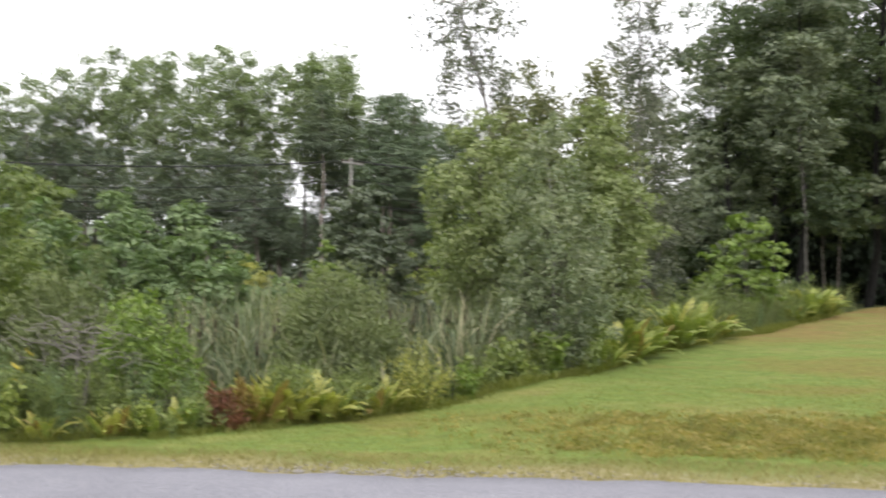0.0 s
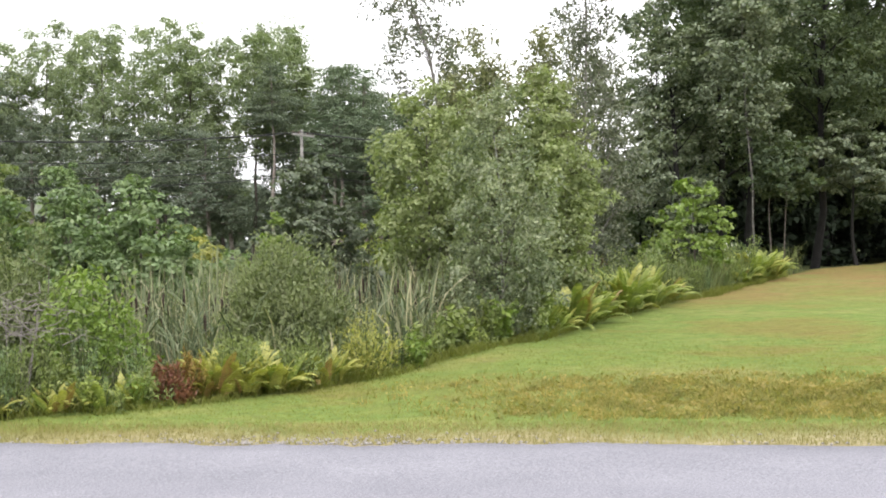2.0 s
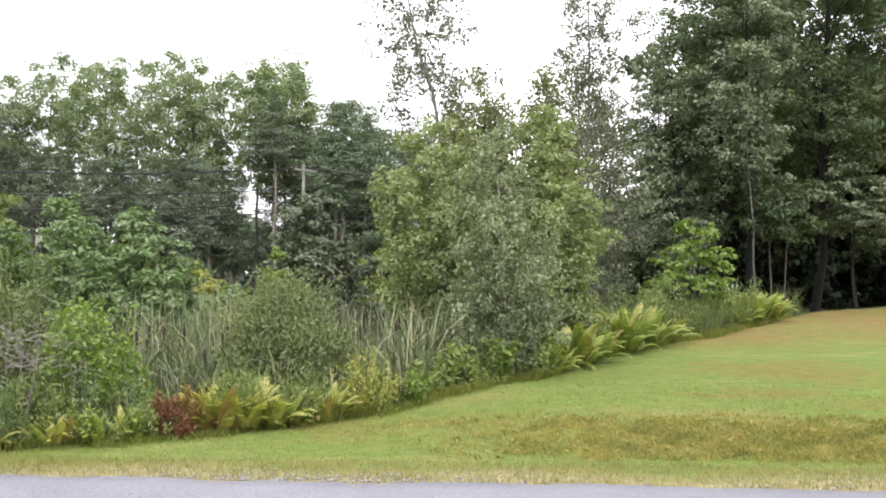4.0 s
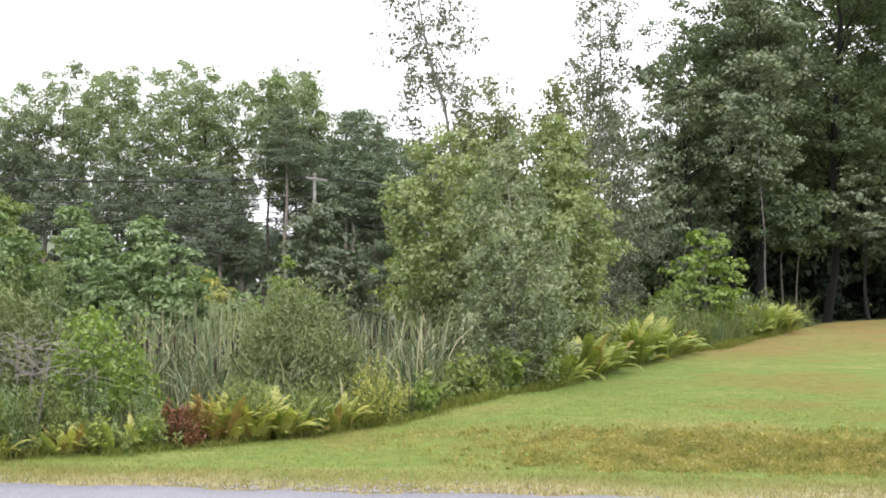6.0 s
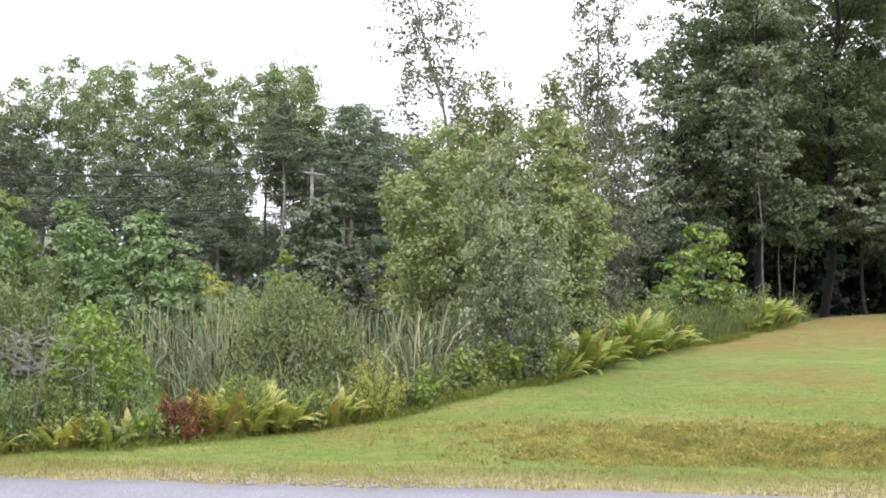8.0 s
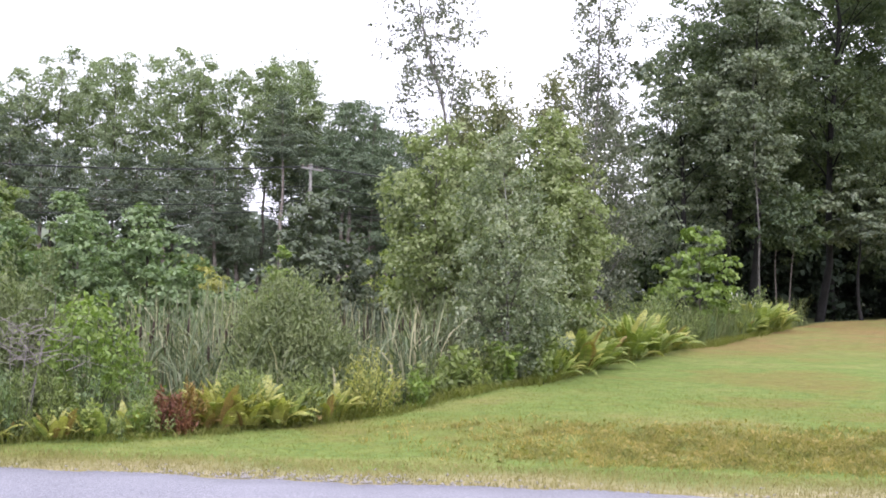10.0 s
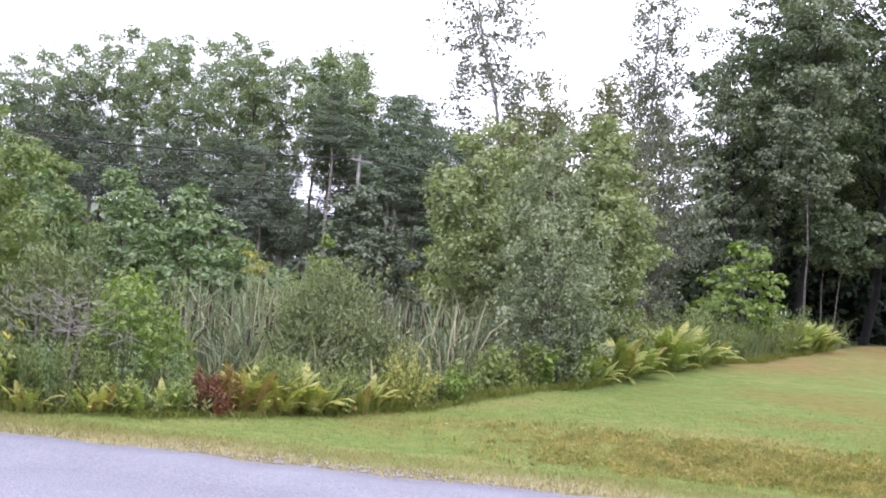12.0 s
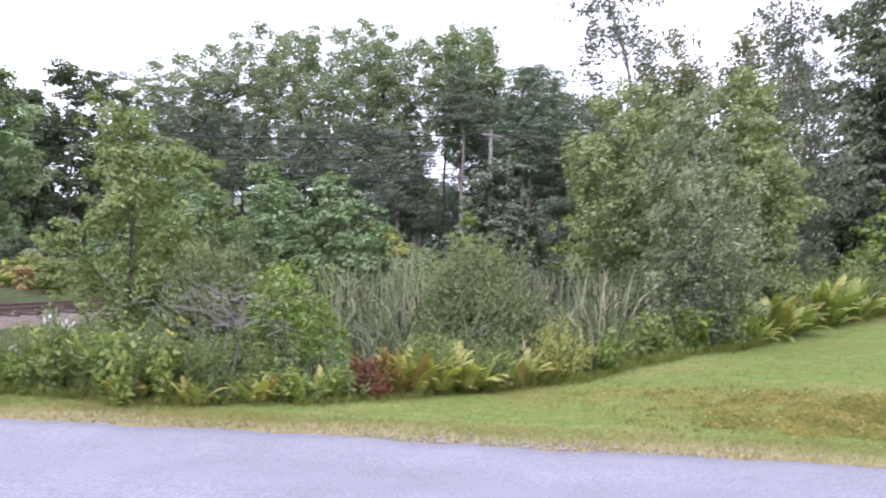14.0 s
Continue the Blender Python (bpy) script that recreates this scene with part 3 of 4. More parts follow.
for n in range(16):
    big(12.0 + 1.9 * n + rng.uniform(-0.6, 0.6), 50 + 10 * rng.uniform() + 0.5 * n, 11.5 + 3 * rng.uniform(), 3.0, 60, 20, 0.36, 0.06, LEAF_DEEP, sub=3, lobes=7)
# low trees filling the wood's interior, its shade held in their leaf colour
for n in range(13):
    tree("hemlock_tree", 10.4 + 1.9 * n, 41 + 0.8 * n + 2.5 * rng.uniform(), 8.5, oval(2.1, 0.01), 110, 20, 0.3, 0.4, LEAF_SHADED, BARK_DARK, "low understory tree of the wood, leaves coloured dark as deep shade",
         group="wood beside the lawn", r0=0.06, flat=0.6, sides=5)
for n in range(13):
    tree("hemlock_tree", 11.2 + 1.9 * n, 45 + 0.8 * n + 2 * rng.uniform(), 6.0, oval(1.9, 0.01), 70, 20, 0.32, 0.4, LEAF_SHADED, BARK_DARK, "low understory tree of the wood, leaves coloured dark as deep shade",
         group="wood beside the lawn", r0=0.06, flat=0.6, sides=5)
tree("paper_birch", 8.8, 31.2, 7.6, oval(0.95, 0.5), 50, 30, 0.12, 0.25, LEAF_SIDE, BARK_GREY,
     "slim birch with pale grey trunk before the dark wood", sides=5, r0=0.04, lean=(-0.45, 0), group="wood beside the lawn")
tree("sapling", 9.35, 31.5, 4.2, oval(0.8, 0.55), 20, 30, 0.13, 0.25, LEAF_DARK, BARK, "thin grey-stemmed sapling before the dark wood", r0=0.028)
tree("sapling", 9.55, 30.9, 3.6, oval(0.9, 0.6), 22, 34, 0.13, 0.25, LEAF_DARK, BARK, "thin grey-stemmed sapling before the dark wood", r0=0.022)
tree("maple_tree", 12.6, 34.0, 4.2, [(0.5, 1.0), (0.7, 1.5), (1.0, 0.9)], 70, 40, 0.13, 0.28, LEAF_SIDE, BARK_DARK, "low drooping leafy branches at the wood's edge", r0=0.06, flat=0.35, group="wood beside the lawn")
# lower dark trees behind the gap beside the birches
for x, y, h in ((4.6, 33.5, 3.6), (6.3, 34.5, 4.2), (4.2, 38.0, 3.4), (5.6, 41.0, 4.6), (7.0, 37.0, 5.0), (3.0, 36.0, 3.2), (7.6, 41.0, 4.8)):
    tree("understory_tree", x, y, h, oval(1.1, 0.1), 50, 40, 0.15, 0.3, LEAF_DARK, BARK_DARK, "low dark green tree in shade", r0=0.05, flat=0.5)

# young maple at the edge
tree("young_maple", 5.55, 24.2, 2.75, [(0.34, 0.75), (0.48, 1.05), (0.66, 0.85), (0.85, 0.5), (1.0, 0.2)], 64, 17, 0.11, 0.11, LEAF_MAPLE, BARK,
     "small bright green maple sapling above ferns", r0=0.032, inner=0.5, rise=0.9, flat=0.6, up=0.8, lobes=15, lobe=0.3)

# distant wood beyond the railway
FAR_G = "distant wood"


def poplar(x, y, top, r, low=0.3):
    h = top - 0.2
    tree("poplar_tree", x, y, h, [(low, 0.45 * r), (low + 0.12, 0.8 * r), (low + 0.25, 1.0 * r), (0.82, 0.95 * r), (0.94, 0.65 * r), (1.0, 0.2 * r)], 150, 36, 0.2, 0.42, LEAF_HAZED,
         BARK, "tall distant poplar with rounded light green crown, paled for haze", group=FAR_G, r0=0.15, inner=0.2, rise=1.0, flat=0.75, sides=5, size=1.1, lobes=22, lobe=0.4)


def pine(x, y, top, r, low=0.35, mat=None, name="pine_tree", label="tall dark distant pine with layered branches"):
    h = top - 0.2
    tree(name, x, y, h, cone(r, low), int((70 + 110 * (0.9 - low)) * (1.5 if mat else 1.0)), 40, 0.2, 0.44, mat or NEEDLE, BARK_PINE, label, group=FAR_G, r0=0.2, inner=0.4, rise=-0.1, flat=0.42,
         width=0.3, up=1.1, needles=True, sides=5, sub=2, size=1.2, lobes=int(14 + 20 * (0.9 - low)), lobe=0.6, whorl=True)


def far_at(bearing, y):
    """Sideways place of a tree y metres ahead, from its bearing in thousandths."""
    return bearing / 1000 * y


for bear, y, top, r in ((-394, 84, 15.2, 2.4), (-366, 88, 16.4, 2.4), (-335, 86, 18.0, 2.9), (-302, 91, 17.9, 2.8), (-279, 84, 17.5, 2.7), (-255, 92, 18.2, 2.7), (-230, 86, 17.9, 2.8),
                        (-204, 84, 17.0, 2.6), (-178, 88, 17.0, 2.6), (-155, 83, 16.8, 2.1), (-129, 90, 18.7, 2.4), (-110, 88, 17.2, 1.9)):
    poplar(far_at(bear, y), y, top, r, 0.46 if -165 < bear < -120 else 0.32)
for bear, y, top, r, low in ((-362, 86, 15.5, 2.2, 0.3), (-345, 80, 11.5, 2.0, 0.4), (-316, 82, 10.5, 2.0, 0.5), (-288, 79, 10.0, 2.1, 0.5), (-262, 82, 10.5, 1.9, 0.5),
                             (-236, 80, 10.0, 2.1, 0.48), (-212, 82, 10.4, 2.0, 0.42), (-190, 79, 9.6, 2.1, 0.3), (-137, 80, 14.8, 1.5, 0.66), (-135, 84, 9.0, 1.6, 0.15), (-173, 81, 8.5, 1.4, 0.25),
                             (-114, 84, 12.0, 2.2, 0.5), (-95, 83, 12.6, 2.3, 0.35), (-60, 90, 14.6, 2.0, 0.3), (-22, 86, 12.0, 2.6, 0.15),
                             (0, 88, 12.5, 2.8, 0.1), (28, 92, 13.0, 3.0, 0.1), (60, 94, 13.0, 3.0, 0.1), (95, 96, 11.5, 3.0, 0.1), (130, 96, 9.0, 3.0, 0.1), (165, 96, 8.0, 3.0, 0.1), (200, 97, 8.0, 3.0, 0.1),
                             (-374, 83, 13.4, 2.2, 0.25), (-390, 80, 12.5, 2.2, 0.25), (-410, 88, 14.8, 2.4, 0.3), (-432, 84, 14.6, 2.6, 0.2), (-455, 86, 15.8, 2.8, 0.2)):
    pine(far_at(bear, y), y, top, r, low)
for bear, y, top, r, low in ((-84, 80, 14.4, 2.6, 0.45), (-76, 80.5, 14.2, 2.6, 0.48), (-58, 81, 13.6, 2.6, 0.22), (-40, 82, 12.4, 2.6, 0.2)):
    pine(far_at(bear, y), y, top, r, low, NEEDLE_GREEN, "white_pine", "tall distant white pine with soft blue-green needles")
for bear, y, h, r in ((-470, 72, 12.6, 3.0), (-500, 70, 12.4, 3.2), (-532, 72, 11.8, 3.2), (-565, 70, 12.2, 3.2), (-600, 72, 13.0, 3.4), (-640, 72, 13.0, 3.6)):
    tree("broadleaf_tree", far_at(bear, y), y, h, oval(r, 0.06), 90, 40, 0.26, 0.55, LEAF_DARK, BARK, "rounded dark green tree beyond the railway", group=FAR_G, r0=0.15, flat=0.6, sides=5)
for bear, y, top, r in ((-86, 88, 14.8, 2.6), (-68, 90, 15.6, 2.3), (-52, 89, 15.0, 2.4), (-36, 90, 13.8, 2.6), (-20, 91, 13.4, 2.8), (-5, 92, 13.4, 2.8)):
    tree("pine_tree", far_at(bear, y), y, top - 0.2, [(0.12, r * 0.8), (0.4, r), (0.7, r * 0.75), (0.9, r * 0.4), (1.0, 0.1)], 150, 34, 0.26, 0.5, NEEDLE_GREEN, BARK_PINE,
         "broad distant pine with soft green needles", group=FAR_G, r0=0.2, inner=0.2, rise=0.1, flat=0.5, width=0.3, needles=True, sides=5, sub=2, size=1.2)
# deep shade of the wood's floor
for n in range(26):
    x = -58 + 3.4 * n + rng.uniform(-1, 1)
    if -18.5 < x < -12.5 or -38 < x < -33:
        continue
    tree("understory_tree", x, 96 + 8 * rng.uniform(), 5 + 1.5 * rng.uniform(), oval(2.4, 0.03), 50, 11, 0.8, 0.7, NEEDLE, BARK, "low dark tree deep in the distant wood",
         group=FAR_G, r0=0.12, flat=0.6, sides=4)

# left: near aspen, shrubs, far growth
tree("aspen_tree", -5.92, 13.0, 4.1, oval(0.85, 0.16), 150, 30, 0.065, 0.14, LEAF_FRESH, BARK,
     "young light green aspen with dark trunk among goldenrod", r0=0.045, inner=0.2, rise=0.9, flat=0.8, droop=0.5, up=0.5, lean=(0.1, 0))
tree("aspen_tree", -5.75, 14.4, 3.2, oval(0.65, 0.1), 80, 30, 0.065, 0.14, LEAF_FRESH, BARK,
     "young light green aspen among shrubs", r0=0.035, inner=0.2, rise=0.9, flat=0.8, droop=0.5, up=0.5)
tree("roadside_tree", -18.3, 31.0, 7.8, oval(2.0, 0.3), 120, 40, 0.14, 0.3, LEAF_BUSH, BARK, "leafy green tree beside the railway", r0=0.1, flat=0.6)
tree("roadside_tree", -23.0, 34.0, 7.6, oval(2.3, 0.06), 100, 36, 0.15, 0.35, LEAF_BUSH, BARK, "leafy green tree beside the railway", r0=0.12, flat=0.6)
for x, y, h, r, m in ((-4.75, 19.0, 3.7, 0.95, LEAF_BUSH), (-6.0, 19.6, 3.8, 1.15, LEAF_BUSH), (-7.3, 19.0, 4.3, 1.15, LEAF_FRESH), (-5.5, 17.4, 3.3, 1.05, LEAF_BUSH),
                      (-8.4, 21.0, 4.2, 1.2, LEAF_BUSH), (-6.9, 17.6, 3.5, 1.0, LEAF_BUSH), (-4.15, 18.2, 2.7, 0.75, LEAF_BUSH)):
    tree("alder_shrub", x, y, h, oval(r, 0.04), 150, 34, 0.088, 0.15, m, BARK, "broad green alder shrub at the marsh edge", "shrub", "alder thicket", r0=0.05,
         inner=0.35, rise=1.0, flat=0.6, up=0.8, lobes=26, lobe=0.36)
tree("alder_shrub", -2.62, 24.5, 4.35, oval(1.1, 0.04), 150, 36, 0.11, 0.19, LEAF_DEEP, BARK, "dark rounded shrub behind the cattails", "shrub", r0=0.06, inner=0.3, rise=1.0, lobes=22)
tree("alder_shrub", -1.8, 25.5, 3.4, oval(0.9, 0.04), 90, 30, 0.10, 0.19, LEAF_DEEP, BARK, "dark rounded shrub behind the cattails", "shrub", r0=0.06, inner=0.3, rise=1.0)
tree("vine_sapling", -2.9, 22.0, 3.1, [(0.25, 0.24), (0.6, 0.28), (1.0, 0.12)], 36, 20, 0.09, 0.1, LEAF_MAPLE, BARK, "leaning sapling wrapped in bright leaves", "sapling", r0=0.03, lean=(-0.1, 0), lobes=12)
tree("vine_sapling", -2.42, 22.3, 2.6, [(0.25, 0.24), (0.6, 0.24), (1.0, 0.1)], 32, 20, 0.09, 0.1, LEAF_MAPLE, BARK, "leaning sapling wrapped in bright leaves", "sapling", r0=0.03, lean=(-0.15, 0))
bush("small_shrub", -3.75, 22.0, 1.8, 0.5, 900, 0.09, LEAF_BUSH, STEM, "light green shrub behind the cattails")

# thicket between the marsh and the railway
for n in range(26):
    x, y = -11.5 + 0.62 * n + rng.uniform(-0.3, 0.3), 25.5 + 9 * rng.uniform()
    m = (LEAF_WILLOW, LEAF_BUSH, LEAF_WEED)[n % 3]
    tree("thicket_shrub", x, y, 1.9 + 0.45 * rng.uniform(), oval(0.9, 0.02), 36, 22, 0.12, 0.2, m, BARK, "green shrub in the thicket beyond the marsh", "shrub", "thicket beyond the marsh", r0=0.03,
         inner=0.2, flat=0.6, sides=5)
for n in range(22):
    x, y = -26 + 1.9 * n + rng.uniform(-0.6, 0.6), 47 + 5 * rng.uniform()
    if abs((x - TRACK_P[0]) * TRACK_D[1] - (y - TRACK_P[1]) * TRACK_D[0]) > 4.5:
        tree("thicket_shrub", x, y, 2.0 + 0.8 * rng.uniform(), oval(1.5, 0.02), 30, 26, 0.2, 0.35, (LEAF_DARK, LEAF_BUSH)[n % 2], BARK, "green shrub in the thicket near the railway", "shrub",
             "thicket near the railway", r0=0.04, flat=0.6, sides=5)

# band of far forest closing the view
nf = 26000
fx, fy = rng.uniform(-150, 150, nf), rng.uniform(122, 140, nf)
fz = 0.2 + rng.uniform(0, 1, nf) ** 0.8 * (5.5 + 1.5 * np.sin(fx * 0.21) + np.sin(fx * 0.57 + 1))
tagged(part_np("far_forest", [leaves(np.c_[fx, fy, fz], 1.5, 0.7, 0.6, nor=np.array([0, -0.8, 0.3]), jitter=0.6)], NEEDLE), "dark band of forest far behind", "forest", kind="stuff")

# ---- marsh and edge plants ----
bush("willow_bush", -4.55, 12.6, 2.65, 0.62, 17000, 0.072, LEAF_WILLOW, STEM, "grey-green willow bush with narrow leaves", width=0.3, up=0.2, feather=True, stems=70, droop=-0.5, clump=0.07, upright=0.45)
bush("willow_bush", -5.05, 13.4, 2.6, 0.6, 9000, 0.085, LEAF_WILLOW, STEM, "grey-green willow bush with narrow leaves", width=0.3, up=0.2, feather=True, stems=36, droop=-0.5, clump=0.10, upright=0.45)
bush("willow_bush", -1.72, 13.8, 2.5, 0.78, 24000, 0.07, LEAF_WILLOW, STEM, "rounded grey-green willow bush among cattails", width=0.3, up=0.2, feather=True, stems=60, droop=-0.5, clump=0.08)
bush("willow_bush", -2.9, 17.0, 2.4, 0.75, 6500, 0.085, LEAF_WILLOW, STEM, "rounded grey-green willow bush among cattails", width=0.3, up=0.2, feather=True, stems=44, droop=-0.5, clump=0.10)
bush("small_shrub", -3.6, 11.9, 2.0, 0.36, 1900, 0.065, LEAF_MAPLE, STEM, "bright green shrub with thin bare lower stems", upright=0.72, stems=16, clump=0.2)
bush("small_shrub", -3.2, 12.3, 1.7, 0.28, 600, 0.07, LEAF_MAPLE, STEM, "bright green shrub with thin bare lower stems", upright=0.66, stems=10)
tree("yellow_shrub", -5.7, 28.0, 2.65, [(0.05, 0.6), (0.4, 0.8), (0.75, 0.6), (1.0, 0.2)], 64, 30, 0.08, 0.16, LEAF_GOLD, BARK, "yellow-orange shrub beyond the marsh", "shrub", r0=0.03)
for x, y, h in ((-1.6, 30.0, 3.15), (-1.0, 30.8, 3.2), (-0.45, 31.5, 3.1)):
    tree("yellow_shrub", x, y, h, oval(0.6, 0.1), 34, 34, 0.11, 0.18, LEAF_FERN, BARK, "yellow-green flowering shrub beyond the marsh", "shrub", r0=0.03)
for x, y, h, m, lab in ((4.0, 24.0, 1.95, LEAF_WILLOW, "grey-green shrub by the ferns"), (3.2, 22.5, 1.82, LEAF_WILLOW, "grey-green shrub by the ferns"),
                        (4.6, 23.2, 1.62, LEAF_WEED, "green shrub behind the ferns"), (5.0, 24.5, 1.56, LEAF_WEED, "green shrub behind the ferns"),
                        (3.65, 26.5, 1.8, PETAL_TAN, "tan dried shrub in the gap")):
    bush("small_shrub", x, y, h, 0.6, 1800, 0.085, m, STEM, lab, width=0.35, stems=30, clump=0.12)

# tangle of dead twigs
root = thing("dead_branches", place(-3.95, 11.0), "tangle of bare grey dead twigs", "dead branches")
lines = []
for n in range(60):
    a_ = rng.uniform(0, 2 * np.pi)
    p0 = np.array([rng.normal(0, 0.3), rng.normal(0, 0.2), rng.uniform(0.78, 1.15)])
    d = np.array([np.cos(a_), 0.5 * np.sin(a_), rng.uniform(-0.15, 0.6)])
    ln = rng.uniform(0.2, 0.45)
    t = np.linspace(0, 1, 5)[:, None]
    lines.append((p0 + d * ln * t + np.cumsum(rng.normal(0, 0.055, (5, 3)), 0), 0.005 * (1 - 0.6 * t[:, 0])))
for n in range(6):
    p0 = np.array([rng.normal(0, 0.15), rng.normal(0, 0.1), 0])
    t = np.linspace(0, 1, 4)[:, None]
    lines.append((p0 + np.array([rng.normal(0, 0.12), 0.0, 1.0]) * t, 0.008 * (1 - 0.5 * t[:, 0])))
for ln in lines:
    part_np("twig", [tubes([ln], 4)], TWIG, root)

# cattails: the stand of leaves, and single plants with spikes


def spots(n, x0, x1, y0, y1, after=0.0):
    x = rng.uniform(x0, x1, n * 3)
    y = rng.uniform(y0, y1, n * 3)
    ok = y > edge_y(x) + after
    x, y = x[ok][:n], y[ok][:n]
    return np.c_[x, y, ground_z(x, y)]


p = spots(8800, -4.3, 0.75, 13.0, 18.5, 1.2)
p = p[rng.uniform(size=len(p)) < 0.6 + 0.4 * np.sin(p[:, 0] * 2.7 + p[:, 1] * 1.9)]
p = p[(np.abs(p[:, 0] + 1.75) > 0.62) | (p[:, 1] > 14.6) | (rng.uniform(size=len(p)) < 0.12)]
st = part_np("cattail_stand", [reed_leaves(p, 1.18 + 0.12 * np.sin(p[:, 0] * 1.7) - p[:, 2], 0.024, 0.1, 0.75)], CATTAIL_LEAF)
tagged(st, "dense stand of grey-green cattail leaves", "cattails", kind="stuff")

spike_me = mesh_from("spike", [tubes([([(0, 0, 0), (0, 0, 0.012), (0, 0, 0.16), (0, 0, 0.175)], [0.004, 0.0125, 0.0125, 0.003])], 8)])
spike_me.materials.append(SPIKE)
stalk_me = mesh_from("stalk", [tubes([([(0, 0, 0), (0.01, 0, 0.7), (0.015, 0.01, 1.35), (0.02, 0.01, 1.86)], [0.007, 0.006, 0.004, 0.002])], 5)])
stalk_me.materials.append(STALK)
leaf_mes = []
for n in range(4):
    me = mesh_from("leaf", [reed_leaves(np.zeros((1, 3)), 1.75, 0.02, 0.08, 0.6)])
    me.materials.append(CATTAIL_LEAF)
    leaf_mes.append(me)
p = np.concatenate([spots(52, -3.9, -1.3, 13.7, 15.8, 1.6), spots(48, -1.5, 0.6, 14.5, 17.5, 1.6)])
for n, q in enumerate(p):
    root = thing("cattail", q, "cattail with brown seed spike on a tall stalk", "cattail", "cattails in the marsh", rng.uniform(0, 6.28), (1.2 - q[2]) / 1.86 * rng.uniform(0.88, 1.08))
    root.rotation_euler = (rng.normal(0, 0.07), rng.normal(0, 0.07), rng.uniform(0, 6.28))
    stalk = new("stalk", stalk_me)
    stalk.parent = root
    sp = new("spike", spike_me)
    sp.parent, sp.location = stalk, (0.015, 0.01, 1.42)
    for k_ in range(2):
        lf = new("leaf", leaf_mes[(n + k_) % 4])
        lf.parent, lf.rotation_euler = root, (0, 0, rng.uniform(0, 6.28))

# dense low growth of sedge and grass in the wild part
p = np.concatenate([spots(13000, -9, 4.5, 10.2, 20, 0.75), spots(7000, -12, 6, 14, 30, 0.3), spots(4000, 2.5, 10, 16, 34, 0.2)])
p = p[(np.abs(p[:, 0] + 3.95) > 0.75) | (p[:, 1] > 12.3) | (p[:, 1] < 10.75)]
sd = part_np("sedge", [blades(p, 0.55 + 0.25 * np.clip(p[:, 1] / 20, 0, 1), 0.014, 0.35, 0.3, two=True)], SEDGE)
tagged(sd, "tangled green sedge and wild grass", "sedge", kind="stuff")
p = spots(9000, -11, 6, 20, 48, 1.0)
sd = part_np("reeds", [blades(p, 1.0, 0.03, 0.3, 0.25, two=True)], SEDGE)
tagged(sd, "far band of greenish marsh grass", "reeds", kind="stuff")


def herb_mesh(h, n_stem, leaf, mat_leaf, mat_top=None, per=22, width=0.3, spread=0.14, rising=False):
    """Stems, leaves and flower heads of an upright herb, as three meshes."""
    lines, pts, tops = [], [], []
    for _ in range(n_stem):
        d = rng.normal(0, spread, 2) * h
        hh = h * rng.uniform(0.75, 1.05)
        t = np.linspace(0, 1, 4)[:, None]
        ln = np.c_[d * t ** 1.2, hh * t]
        lines.append((ln, 0.005 * (1 - 0.6 * t[:, 0])))
        u = rng.uniform(0.12, 1.0, per)
        c = np.stack([np.interp(u, t[:, 0], ln[:, i]) for i in range(3)], 1)
        pts.append(c + rng.normal(0, 0.035, c.shape))
        nod = np.r_[rng.normal(0, 0.03, 2), 0]
        tops.append((ln[-1] + np.outer((0, 0.2, 0.5, 0.8, 1.0), (0, 0, 0.075)) + np.outer((0, 0, 0.3, 0.8, 1.3), nod), np.array([0.003, 0.011, 0.013, 0.008, 0.002]) * rng.uniform(0.7, 1.2, 5)))
    ms = [("stem", mesh_from("stem", [tubes([ln], 4)]), STEM) for ln in lines] + [
          ("leaves", mesh_from("leaves", [leaves(np.concatenate(pts), leaf, width, 0.2 if rising else 0.8, -0.2, axis=np.array([[0, 0, 0.8]]) if rising else None)]), mat_leaf)]
    if mat_top:
        ms += [("flower_head", mesh_from("flower_head", [tubes([q], 6)]), mat_top) for q in tops]
    for _, me, m in ms:
        me.materials.append(m)
    return ms


def herbs(name, spots_, kinds, label, category, group, lo=0.8, hi=1.2):
    for n, q in enumerate(spots_):
        low = 0.6 if name == "leafy_weed" and -4.2 < q[0] < -2.4 else 1.0
        root = thing(name, q, label, category, group, rng.uniform(0, 6.28), low * rng.uniform(lo, hi))
        for nm, me, _ in kinds[n % len(kinds)]:
            new(nm, me).parent = root


def near_edge(n, x0, x1, a0, a1):
    x = rng.uniform(x0, x1, n)
    y = edge_y(x) + rng.uniform(a0, a1, n) + 0.75 * ((x > -2.75) & (x < -0.95))
    return np.c_[x, y, ground_z(x, y) - 0.02]


GOLD = [herb_mesh(1.0, 5, 0.07, (LEAF_WEED, LEAF_FRESH, LEAF_WEED, LEAF_BUSH)[n % 4], PETAL if n == 0 else None, width=0.24, per=64, spread=0.1, rising=True) for n in range(9)]
gp = near_edge(76, -9.5, -3.6, 0.1, 1.6)
gp = gp[(np.abs(gp[:, 0] + 3.95) > 0.7) | (gp[:, 1] < edge_y(gp[:, 0]) + 0.45)]
herbs("goldenrod", gp, GOLD, "green goldenrod stalks with narrow leaves", "goldenrod", "goldenrod along the edge", 0.55, 1.05)
herbs("goldenrod", near_edge(70, 2.6, 7.6, 0.9, 3.6), GOLD[1:], "green leafy goldenrod behind the ferns", "goldenrod", "goldenrod behind the ferns", 0.9, 1.25)
herbs("goldenrod", near_edge(22, 4.9, 7.2, 0.05, 0.9), GOLD[1:], "low soft green herb between fern clumps", "herb", "herbs between the ferns", 0.5, 0.75)
